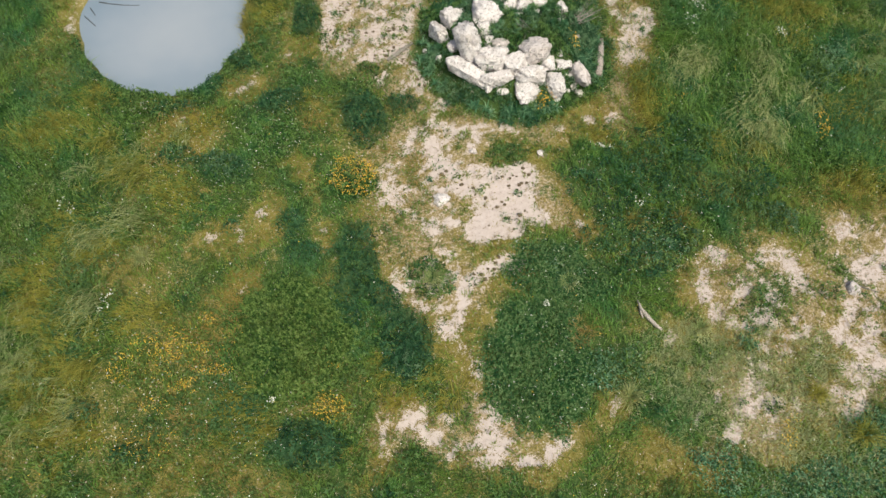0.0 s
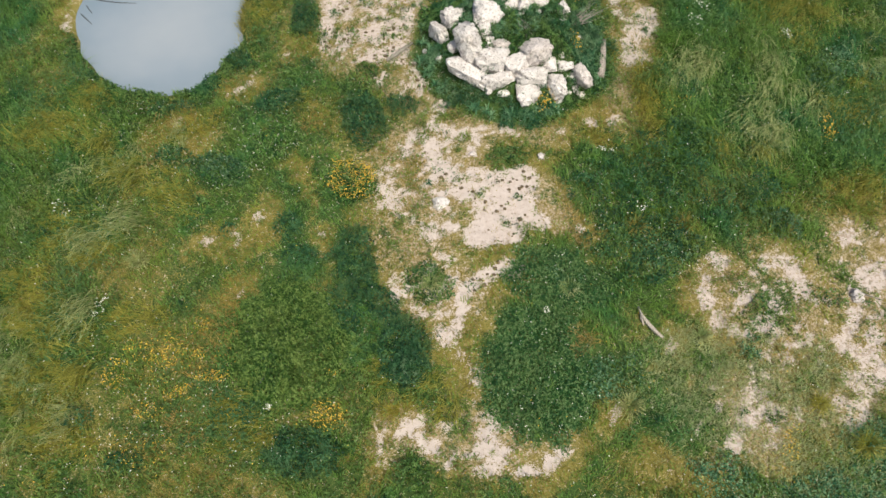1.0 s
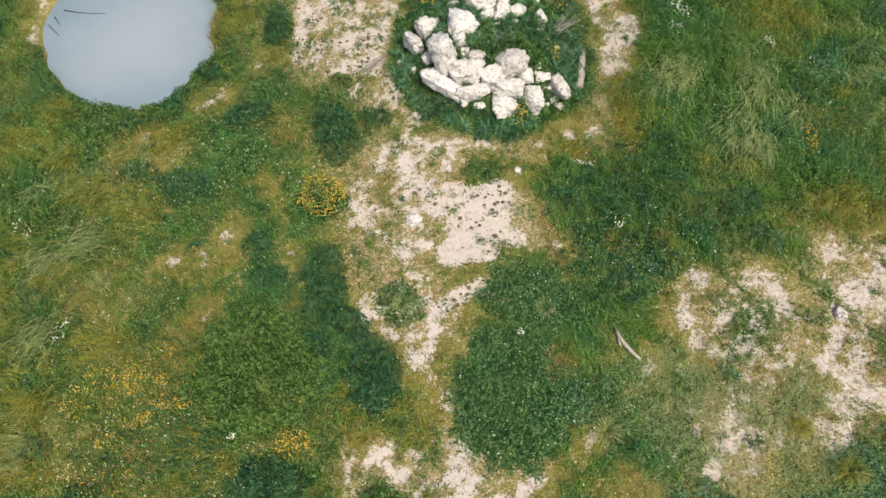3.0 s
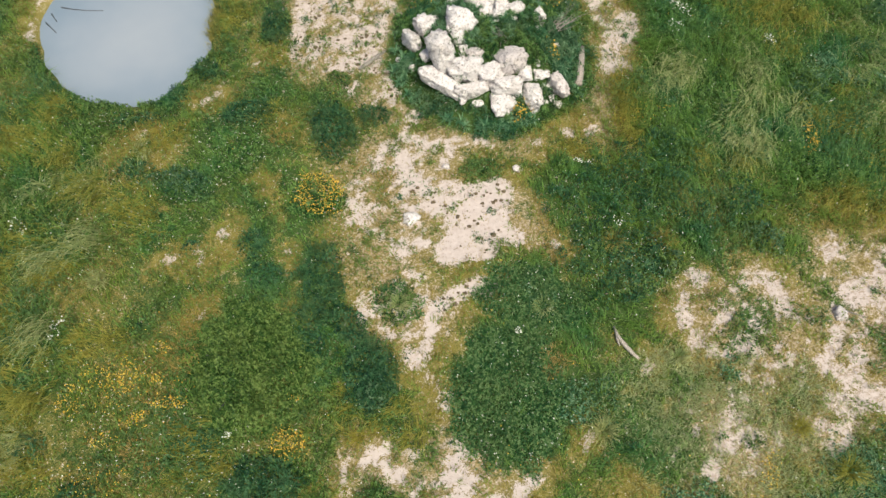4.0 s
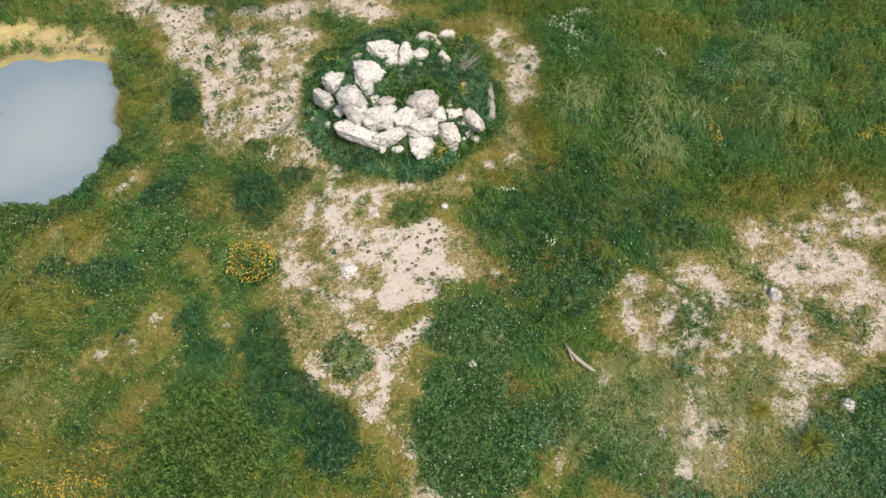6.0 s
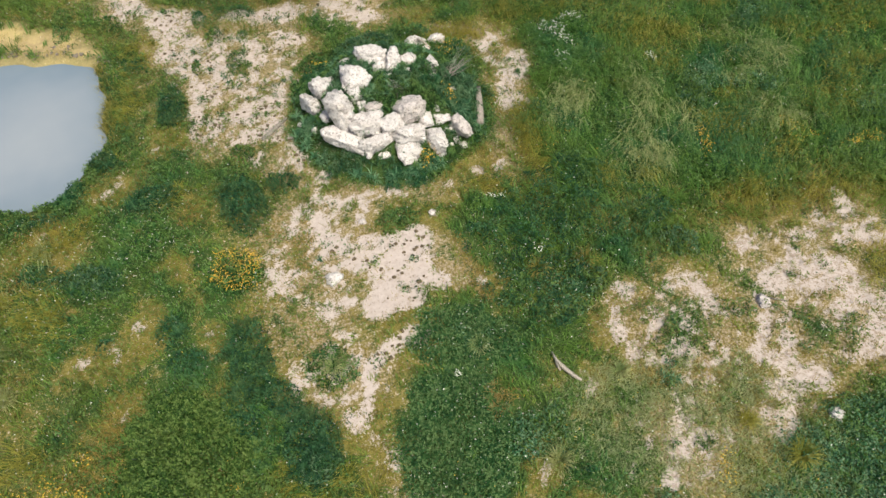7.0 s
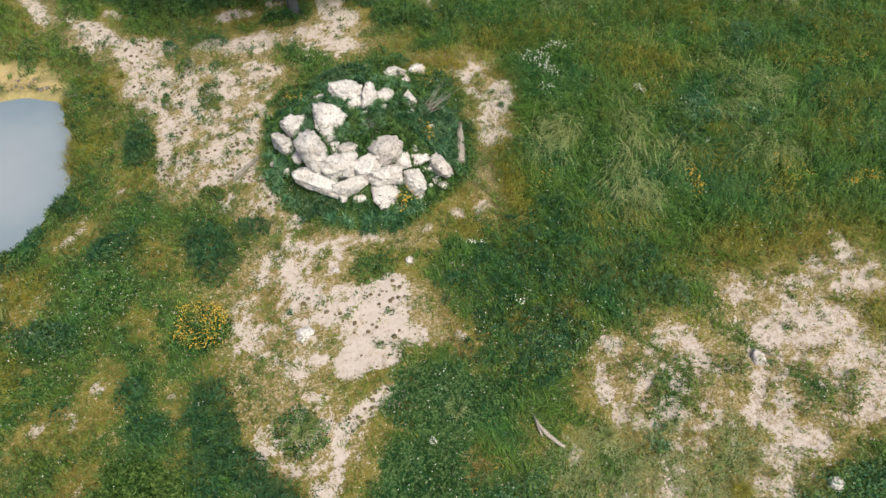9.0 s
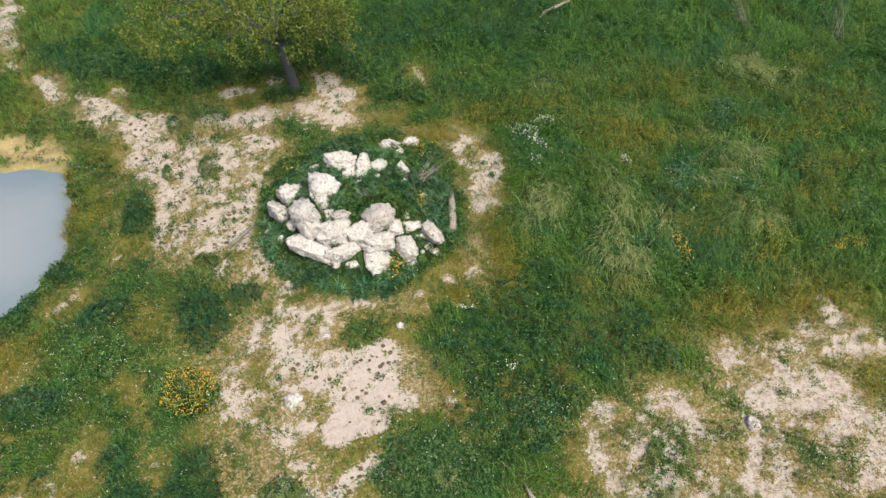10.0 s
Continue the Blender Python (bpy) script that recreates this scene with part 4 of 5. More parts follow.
HERBS = [(-1.15, 5.67, 1.0, 0.7, -83), (-2.53, 8.07, 1.24, 0.64, -87), (-2.63, 13.18, 1.21, 0.72, -77), (-1.44, 13.81, 0.55, 0.38, -22), (-4.93, 17.82, 1.06, 0.51, -82), (-6.88, 15.69, 0.5, 0.4, -40), (-5.28, 13.94, 0.75, 0.5, 13), (-1.7, 6.9, 0.8, 0.4, -60),
         (-3.36, 3.18, 0.95, 0.6, -5), (-4.53, 9.26, 0.5, 0.4, -38), (-4.07, 8.38, 0.62, 0.4, -21), (-8.08, 11.71, 0.87, 0.41, -29), (-6.5, 11.4, 0.6, 0.4, -10), (-8.63, 13.68, 0.91, 0.35, 5), (-7.67, 14.77, 0.5, 0.4, -56), (-10.8, 10.0, 0.6, 0.4, 30), (-6.2, 9.2, 0.3, 0.22, 45),
         (-8.93, 3.98, 0.56, 0.37, -17), (-7.48, 2.97, 0.52, 0.28, -6), (-2.75, 6.7, 0.8, 0.5, -60)]
HERBS_FRESH = [(-0.53, 7.6, 0.74, 0.59, -24), (1.78, 11.74, 0.68, 0.44, 10), (8.11, 6.65, 0.62, 0.5, 38), (9.87, 7.19, 0.66, 0.3, -9), (13.44, 9.73, 0.42, 0.3, 41), (12.62, 6.14, 0.45, 0.26, 49), (11.14, 5.81, 0.22, 0.16, 24), (-9.31, 23.2, 1.1, 0.4, -79), (-7.47, 22.89, 0.61, 0.4, -62),
               (-6.38, 20.29, 0.95, 0.48, -79), (-4.19, 22.4, 0.56, 0.29, -83), (-3.63, 21.37, 0.48, 0.35, -71), (-2.82, 19.66, 0.68, 0.35, -85), (-2.61, 21.14, 0.4, 0.2, -86), (-4.21, 19.73, 0.43, 0.17, -85), (-2.62, 15.32, 0.46, 0.34, -29), (-4.33, 16.76, 0.34, 0.26, -56), (-2.88, 22.63, 0.78, 0.34, -16),
               (-0.98, 2.85, 0.38, 0.24, -2), (-4.74, 4.14, 0.5, 0.28, -5)]
for k, blob in enumerate(HERBS):
    clump("herb_clump", blob, 0.45 if k < 9 else 0.30, 1000 if k < 9 else 560, 0.085, 0.36, 1.2, DARK, "dark green clump of leafy herbs in the meadow", "herb clump", 230 + k, "herb clumps in the meadow", 5)
for k, blob in enumerate(HERBS_FRESH):
    clump("herb_clump", blob, 0.16 if k < 7 else 0.30, 1300 if k < 2 else 480 if k < 7 else 950, 0.075, 0.36, 1.2, HERB, "fresh green clump of leafy herbs " + ("beside bare sand" if k < 7 else "on the worn soil"), "herb clump", 330 + k, "fresh herb clumps", 5)
for k, blob in enumerate([(11.9, 14.7, 0.75, 0.83, -1), (-6.7, 11.3, 0.95, 0.54, -25), (9.3, 9.4, 0.6, 0.5, -45), (6.5, 8.8, 0.5, 0.4, -23), (15.2, 17.9, 0.6, 0.55, -13), (-1.0, 5.2, 0.5, 0.6, 0)]):
    clump("thistle_clump", blob, 0.5, 520, 0.13, 0.22, 1.25, BLUE, "blue-green clump of thistly herbs in the grass", "herb clump", 260 + k, "blue-green herb clumps", 5)

# long arching leaves among the dark herbs
r = np.random.default_rng(295)
hx, hy, hw = [], [], []
for cx, cy, ra, rb, deg in HERBS[:10]:
    n = int(16 * math.pi * ra * rb)
    a, d = r.random(n) * 2 * np.pi, np.sqrt(r.random(n)) * 0.95
    u, v = np.cos(a) * d * ra, np.sin(a) * d * rb
    qx, qy, qa = tuft(cx + u * math.cos(radians(deg)) - v * math.sin(radians(deg)), cy + u * math.sin(radians(deg)) + v * math.cos(radians(deg)), 14, 0.03, r)
    hx.append(qx), hy.append(qy), hw.append(qa)
hx, hy, hw = np.concatenate(hx), np.concatenate(hy), np.concatenate(hw)
arch = blades("arching_leaves", np.stack([hx, hy, height(hx, hy) + 0.16], 1), 0.16 + 0.18 * r.random(len(hx)), 0.012 + 0.012 * r.random(len(hx)), 0.5 + 0.8 * r.random(len(hx)), hw, DARK, 21)
tagged(arch, "rosettes of long arching blue-green leaves", "herbs", kind="stuff")

# plants along the shore
r = np.random.default_rng(290)
a = r.uniform(-165, 42, 14000)
d = 0.965 + 0.10 * np.abs(r.normal(0, 1, len(a)))
sx, sy = POND[0] + np.cos(np.radians(a)) * 3.4, POND[1] + np.sin(np.radians(a)) * 3.4
reach = np.hypot(sx - POND[0], sy - POND[1]) / pond_reach(sx, sy) * d
sx, sy = POND[0] + np.cos(np.radians(a)) * reach, POND[1] + np.sin(np.radians(a)) * reach
thick = r.random(len(a)) < step(0.30, 0.55, fbm(sx, sy, 0.6, 291)) * (1 - 0.8 * step(-24, -14, a)) * (1 - 0.5 * step(-120, -140, a))
sx, sy = sx[thick], sy[thick]
tagged(leaves("shore_plants", np.stack([sx, sy, np.maximum(height(sx, sy), -0.1) + 0.05 + 0.3 * r.random(len(sx)) * fbm(sx, sy, 0.4, 292)], 1), 0.085, 0.4, 1.2, HERB, 16), "leafy green plants along the pond shore", "shore plants", kind="stuff")

# dry reeds standing in the shallows
r = np.random.default_rng(296)
a = r.uniform(-24, 48, 1500)
sx, sy = POND[0] + np.cos(np.radians(a)) * 3.2, POND[1] + np.sin(np.radians(a)) * 3.2
reach = 3.2 / pond_reach(sx, sy) * (1.0 + 0.05 * r.normal(0, 1, len(a)))
sx, sy = POND[0] + np.cos(np.radians(a)) * reach, POND[1] + np.sin(np.radians(a)) * reach
thick = r.random(len(a)) < step(0.35, 0.6, fbm(sx, sy, 0.5, 297))
sx, sy = sx[thick], sy[thick]
reeds = blades("dry_reeds", np.stack([sx, sy, height(sx, sy) - 0.01], 1), 0.25 + 0.25 * r.random(len(sx)), 0.010 + 0.010 * r.random(len(sx)), 0.2 + 0.7 * r.random(len(sx)), r.random(len(sx)) * 2 * np.pi, STRAW, 25)
tagged(reeds, "dry brown reeds along the pond's edge", "reeds", kind="stuff")

# ---------------------------------------------------------------- flowers
YELLOWS = [(-2.44, 10.9, 0.40, 0.33, -73, 150), (-2.92, 10.45, 0.6, 0.25, -24, 130), (-2.8, 11.3, 0.65, 0.15, -18, 70), (-3.25, 11.0, 0.45, 0.13, -88, 50), (-2.95, 10.9, 0.6, 0.5, -57, 60), (-2.89, 4.01, 0.4, 0.31, -10, 120), (-2.85, 5.06, 0.19, 0.1, -2, 14),
           (11.16, 12.33, 0.59, 0.19, 75, 70), (13.84, 12.5, 0.33, 0.2, -54, 26), (14.2, 12.0, 0.47, 0.22, -16, 40), (15.38, 11.44, 0.26, 0.19, 17, 36), (16.12, 11.59, 0.32, 0.22, -17, 44), (17.73, 16.26, 0.44, 0.29, 2, 30), (7.87, 3.37, 0.46, 0.19, 62, 50)]
YELLOWS_WEST = [(-7.5, 5.56, 0.51, 0.24, -19, 60), (-6.87, 5.55, 0.4, 0.29, -61, 70), (-6.46, 4.57, 0.25, 0.13, 30, 36), (-6.17, 5.54, 0.2, 0.13, -9, 24), (-5.78, 4.93, 0.41, 0.14, -2, 50), (-8.2, 4.9, 0.31, 0.21, -16, 36), (-8.07, 5.32, 0.2, 0.1, -6, 16),
                (-7.16, 4.12, 0.38, 0.18, -5, 30), (-6.24, 6.28, 0.23, 0.15, -8, 20), (-6.9, 5.2, 1.4, 0.9, 0, 90), (6.7, 13.5, 0.74, 0.32, 17, 26), (18.71, 16.3, 0.35, 0.25, 18, 26), (-7.3, 3.2, 0.9, 0.4, 0, 40)]
WHITES = [(8.98, 18.9, 0.41, 0.19, -11, 26), (8.3, 18.2, 0.46, 0.25, 79, 40), (8.5, 17.7, 0.35, 0.19, -80, 24), (8.1, 16.9, 0.26, 0.23, 59, 14), (7.9, 18.5, 0.31, 0.16, 73, 14), (11.0, 16.3, 0.2, 0.17, -69, 18), (4.65, 11.8, 0.23, 0.08, -11, 14),
          (5.4, 9.8, 0.22, 0.15, -8, 8), (2.5, 6.7, 0.08, 0.07, -10, 9), (12.2, 13.8, 0.09, 0.07, 10, 6), (-9.0, 6.8, 0.16, 0.31, -17, 16), (-10.8, 9.7, 0.3, 0.17, -37, 14), (-4.3, 4.2, 0.1, 0.06, -1, 8)]
WHITES_LOOSE = [(2.2, 5.2, 1.4, 1.8, 0, 60), (2.9, 7.7, 1.4, 0.9, -19, 40), (-3.2, 12.0, 3.0, 2.0, 0, 120), (-8.5, 11.0, 2.5, 2.5, 0, 200), (-6.0, 12.4, 1.5, 1.5, 0, 110), (-9.5, 13.0, 2.0, 0.8, 0, 60), (-7.4, 4.0, 2.0, 1.4, 0, 130), (-4.0, 3.4, 1.0, 0.8, 0, 50), (5.8, 9.2, 2.2, 1.6, 0, 90)]


def flower_places(groups, loose, seed, lift):
    r = np.random.default_rng(seed)
    px, py = [], []
    for cx, cy, ra, rb, deg, count in groups:
        a, d = r.random(count) * 2 * np.pi, np.sqrt(r.random(count)) * (0.9 + 0.3 * np.abs(r.normal(0, 1, count)))
        u, v = np.cos(a) * d * ra, np.sin(a) * d * rb
        px.append(cx + u * math.cos(radians(deg)) - v * math.sin(radians(deg)))
        py.append(cy + u * math.sin(radians(deg)) + v * math.cos(radians(deg)))
    px.append(r.uniform(AREA[0], AREA[1], loose))
    py.append(r.uniform(AREA[2], AREA[3], loose))
    x, y = np.concatenate(px), np.concatenate(py)
    keep = (bare_at(x, y) < 0.3) & (pond_reach(x, y) > 1.05) & (mound_reach(x, y) > 1.0)
    x, y = x[keep], y[keep]
    return np.stack([x, y, height(x, y) + stand(x, y) * (0.8 + 0.3 * r.random(len(x))) + lift], 1)


tagged(discs("yellow_flowers", flower_places([(a, b, c, d, e, int(n * 1.7)) for a, b, c, d, e, n in YELLOWS[5:] + YELLOWS_WEST], 1700, 301, 0.06), 0.022, YELLOW, 5), "small yellow daisies scattered over the meadow", "flowers", kind="stuff")
tagged(discs("white_umbels", flower_places([(a, b, c, d, e, int(n * 1.9)) for a, b, c, d, e, n in WHITES], 0, 303, 0.08), 0.031, WHITE, 7), "clusters of white umbels above the grass", "flowers", kind="stuff")
tagged(discs("white_flowers", flower_places(WHITES_LOOSE, 5200, 302, 0.04), 0.023, WHITE, 6), "small white flower heads scattered over the meadow", "flowers", kind="stuff")
flower_bush = tagged(new("flower_bush"), "green plant cushion crowned with yellow daisies", "flowering plant")
flower_bush.location = (-2.85, 10.8, float(height(-2.85, 10.8)))
for ob in (clump("foliage", (-2.85, 10.8, 0.75, 0.7, 0), 0.42, 800, 0.085, 0.35, 1.2, HERB, "fresh green leaves", "", 305),
           tagged(discs("bloom", flower_places([(a, b, c, d, e, int(n * 1.4)) for a, b, c, d, e, n in YELLOWS[:5]], 0, 306, 0.12), 0.023, YELLOW, 8), "crowded golden-yellow daisy heads", kind="stuff")):
    ob.matrix_world = Matrix.Translation(-flower_bush.location)
    ob.parent = flower_bush

# ---------------------------------------------------------------- rock pile
def boulder(x, y, z, sx, sy, sz, turn, seed, material_, label, group="", name="boulder", detail=4):
    """A blunt, slightly faceted block of limestone with pits and rounded edges."""
    bm = bmesh.new()
    bmesh.ops.create_icosphere(bm, subdivisions=detail, radius=1.0)
    r = random.Random(seed)
    cuts = [(Vector((r.gauss(0, 1), r.gauss(0, 1), r.gauss(0, 0.7))).normalized(), r.uniform(0.60, 0.9)) for _ in range(10)]
    for v in bm.verts:
        d = v.co.normalized()
        p = d * (abs(d.x) ** 3.2 + abs(d.y) ** 3.2 + abs(d.z) ** 3.2) ** (-1 / 3.2)
        for n, far_ in cuts:
            over = p.dot(n) - far_
            if over > 0:
                p -= n * over * 0.8
        q = d * 1.5 + Vector((seed * 3.1, seed * 1.7, 0))
        pit = max(0.0, noise.noise(q * 4.2) - 0.2)
        crack = max(0.0, 1 - abs(noise.noise(q * 1.7 + Vector((9, 4, 2)))) / 0.07)
        v.co = p * (1.04 + 0.16 * noise.noise(q) + 0.13 * noise.noise(q * 2.7) + 0.09 * noise.noise(q * 6.1) + 0.07 * noise.noise(q * 12) - 0.45 * pit - 0.30 * max(0.0, noise.noise(q * 8.0) - 0.15) - 0.15 * crack)
    ob = part(name, bm, material_, smooth=True)
    ob.matrix_world = pose(x, y, z, r.uniform(-9, 9), r.uniform(-9, 9), turn) @ Matrix.Diagonal((sx, sy, sz, 1))
    return tagged(ob, label, "boulder" if name == "boulder" else "stone", group)


ROCKS_UPPER = [(1.83, 17.36, 0.5, 0.32, -5), (2.42, 16.92, 0.28, 0.39, -25), (2.02, 16.75, 0.26, 0.15, 30), (2.96, 16.96, 0.24, 0.24, 0), (1.22, 16.2, 0.46, 0.49, 0), (0.09, 16.56, 0.36, 0.37, 0), (0.57, 15.28, 0.39, 0.6, 20), (1.13, 15.65, 0.21, 0.29, 0),
               (-0.24, 16.09, 0.26, 0.45, 35), (0.17, 15.4, 0.18, 0.18, 0), (0.5, 14.57, 0.74, 0.33, -36), (1.34, 14.56, 0.5, 0.31, 15), (1.61, 15.04, 0.3, 0.19, 0), (2.04, 14.45, 0.36, 0.31, -15), (2.63, 14.75, 0.47, 0.36, 0), (3.08, 14.51, 0.24, 0.24, 0),
               (3.62, 14.64, 0.23, 0.14, 25), (4.12, 14.57, 0.29, 0.45, 35), (2.63, 14.2, 0.5, 0.29, -5), (3.38, 14.11, 0.28, 0.4, 28)]
ROCKS_LOWER = [(1.59, 14.14, 0.59, 0.24, 5), (2.37, 13.8, 0.41, 0.31, 0), (1.27, 13.96, 0.12, 0.16, 0), (1.68, 13.82, 0.19, 0.1, 0), (0.97, 17.4, 0.17, 0.13, 0), (3.52, 19.41, 0.34, 0.19, 10), (3.76, 18.79, 0.19, 0.17, 0), (4.25, 19.38, 0.28, 0.19, -20),
               (3.64, 16.71, 0.19, 0.28, 25), (3.63, 16.25, 0.11, 0.09, 0), (4.18, 15.92, 0.09, 0.07, 0), (2.88, 16.48, 0.13, 0.11, 0), (2.28, 16.31, 0.17, 0.11, 0), (2.8, 18.32, 0.16, 0.1, 0), (1.26, 15.21, 0.14, 0.14, 0), (2.12, 14.22, 0.16, 0.16, 0),
               (2.86, 14.11, 0.17, 0.14, 0), (0.88, 14.59, 0.16, 0.14, 0), (0.44, 15.79, 0.18, 0.18, 0), (1.55, 14.38, 0.17, 0.1, 0)]
for k, (x, y, a, b, turn) in enumerate(ROCKS_UPPER + ROCKS_LOWER):
    grey = k in (12, 14, 17)
    deep = b * 1.08
    tall = min(max(b, 0.8 * a), 1.25 * b)
    boulder(x, y, float(height(x, y)) + (0.46 if a * b > 0.05 else 0.8) * tall, a * 1.08, deep * 1.04, tall * 0.86, turn, 400 + k, GREYSTONE if grey else LIMESTONE,
            ("greyish weathered" if grey else "white pitted") + (" limestone boulder on the rock pile" if a * b > 0.05 else " limestone rubble stone on the rock pile"), "boulders of the rock pile")
r = random.Random(455)
for k in range(34):
    x, y, _, b, _ = ROCKS_UPPER[r.randrange(4, 20)]
    x, y, s = x + r.gauss(0, 0.3), y + r.gauss(0, 0.28), r.uniform(0.06, 0.13)
    boulder(x, y, float(height(x, y)) + s * 0.7, s * 1.2, s, s * 0.9, r.uniform(0, 180), 500 + k, LIMESTONE, "white limestone rubble stone wedged between boulders", "rubble of the rock pile", name="stone", detail=3)
for k, (x, y, s, label) in enumerate([(-0.22, 10.1, 0.24, "pale rough stone on the bare sand"), (2.77, 11.79, 0.12, "small pale stone in the short grass"), (10.70, 7.21, 0.19, "flat pale stone beside a thin stick"),
                                      (11.02, 4.10, 0.19, "bright white stone in the grass"), (0.75, 11.9, 0.12, "small pale stone in the short grass")]):
    boulder(x, y, float(height(x, y)) + s * 0.3, s, s * 0.85, s * 0.55, 40 * k, 470 + k, GREYSTONE if k in (1, 2, 4) else LIMESTONE, label, name="stone")

def pebble(radius, seed):
    bm = bmesh.new()
    bmesh.ops.create_icosphere(bm, subdivisions=2, radius=radius)
    for v in bm.verts:
        v.co = Vector((v.co.x * 1.25, v.co.y, v.co.z * 0.6)) * (1 + 0.35 * noise.noise(v.co * 9 + Vector((seed, 0, 0))))
    return part("pebble", bm, MUDSTONE)


r = random.Random(476)
first = tagged(pebble(0.06, 3), "grey pebble on the muddy pond shore", "pebble", "pebbles on the shore")
for k in range(60):
    a = radians(r.uniform(38, 112))
    x, y = POND[0] + math.cos(a) * 3.6, POND[1] + math.sin(a) * 3.6
    d = 3.6 / float(pond_reach(x, y)) * (1.03 + abs(r.gauss(0, 0.06)))
    x, y = POND[0] + math.cos(a) * d, POND[1] + math.sin(a) * d
    m = pose(x, y, float(height(x, y)) + 0.012, 0, 0, r.uniform(0, 180))
    if k == 0:
        first.matrix_world = m
    else:
        copy_thing(first, m).scale = [r.uniform(0.3, 1.0)] * 3

# greenery on and round the mound
r = np.random.default_rng(480)
n = 95000
a, d = r.random(n) * 2 * np.pi, np.sqrt(r.random(n)) * 1.13
x, y = MOUND[0] + np.cos(a) * d * MOUND[2], MOUND[1] + np.sin(a) * d * MOUND[3]
stony = patches(x, y, [(px, py, pa * 1.05, pb * 1.15, pt) for px, py, pa, pb, pt in ROCKS_UPPER + ROCKS_LOWER], 0.15)
wx, wy = warped(x, y, 0.6, 0.35, 95)
cover = (0.6 + 0.6 * step(0.35, 0.6, fbm(x, y, 0.7, 88))) * (1 - 0.86 * stony) * step(1.10, 0.94, mound_reach(wx, wy) + 0.20 * patches(x, y, [(-1.0, 15.2, 0.8, 1.6, 0), (0.6, 13.2, 1.2, 0.5, 20)], 0.5))
front = patches(x, y, [(1.9, 14.8, 2.0, 1.1, 0), (0.2, 16.3, 0.9, 1.3, 0)], 0.3)
keep = r.random(n) < cover * (1 - 0.35 * front)
x, y = x[keep], y[keep]
tall = 0.40 * np.clip(0.15 + 0.7 * fbm(x, y, 0.5, 90) + 0.9 * (grain(x, y, 0.17, 91) - 0.35), 0.05, 1.2) * (1 - 0.5 * step(0.9, 1.1, mound_reach(x, y)))
at, fresh = np.stack([x, y, height(x, y) + tall * (1 - 0.6 * r.random(len(x)) ** 2)], 1), r.random(len(x)) < step(0.4, 0.6, fbm(x, y, 1.1, 96))
tagged(leaves("mound_leaves", at[fresh], 0.085, 0.36, 1.25, HERB, 18, 0.0, 0.10), "fresh green leafy plants growing over the rock pile", "herbs", kind="stuff")
herb = leaves("mound_herbs", at[~fresh], 0.095, 0.30, 1.25, BLUE, 12, 0.0, 0.10)
tagged(herb, "dark feathery herbs growing over the rock pile", "herbs", kind="stuff")
r = np.random.default_rng(485)
a, d = r.random(1100) * 2 * np.pi, np.sqrt(r.random(1100))
x, y = MOUND[0] + np.cos(a) * d * MOUND[2], MOUND[1] + np.sin(a) * d * MOUND[3]
stony = patches(x, y, [(px, py, pa * 1.1, pb * 1.2, pt) for px, py, pa, pb, pt in ROCKS_UPPER + ROCKS_LOWER], 0.15)
keep = (stony < 0.2) & (r.random(1100) < 0.8 * step(0.38, 0.6, fbm(x, y, 0.8, 97)) * (1 - 0.5 * patches(x, y, [(1.9, 14.6, 2.0, 0.9, 0)], 0.3)))
bx, by, way = tuft(x[keep], y[keep], 16, 0.03, r)
fern = blades("feathery_plants", np.stack([bx, by, height(bx, by) + 0.12], 1), 0.16 + 0.20 * r.random(len(bx)), 0.022 + 0.02 * r.random(len(bx)), 0.6 + 0.8 * r.random(len(bx)), way, TEAL, 22, np.repeat(r.random(keep.sum()), 16))
tagged(fern, "feathery blue-green plants spreading over the rock pile", "herbs", kind="stuff")
for k, blob in enumerate([(0.2, 18.8, 1.0, 0.75, 20), (1.7, 19.5, 1.3, 0.7, 5), (3.2, 19.9, 0.9, 0.4, 0), (4.7, 18.5, 0.7, 0.6, 0), (-0.5, 17.6, 0.6, 0.7, 0)]):
    clump("herb_clump", blob, 0.42, 1100, 0.09, 0.34, 1.2, BLUE if k % 2 else HERB, "thick leafy herbs at the foot of the rock pile", "herb clump", 360 + k, "herb clumps round the rock pile", 5)
for k, (x, y, ra, n) in enumerate([(2.98, 13.6, 0.32, 70), (3.98, 15.5, 0.3, 40), (4.5, 18.7, 0.5, 70), (0.0, 18.6, 0.4, 24)]):
    r = np.random.default_rng(490 + k)
    px, py = x + r.normal(0, ra * 0.5, n), y + r.normal(0, ra * 0.4, n)
    tagged(discs("yellow_flowers", np.stack([px, py, height(px, py) + 0.25 + 0.1 * r.random(n)], 1), 0.034, YELLOW, 20 + k), "yellow daisies at the foot of the rock pile", "flowers", kind="stuff")

# ---------------------------------------------------------------- dead wood
def log(name, points, radii, material_, label, lift=0.0, seed=0, arms=()):
    """A fallen piece of wood along ground points, with side arms (points, radii)."""
    bm = bmesh.new()
    for pts, rad in ((points, radii), *arms):
        path = [Vector((x, y, float(height(x, y)) + z + lift)) for x, y, z in pts]
        tube(bm, path, rad, 9, 0.25, seed)
    return tagged(part(name, bm, material_), label, "driftwood")


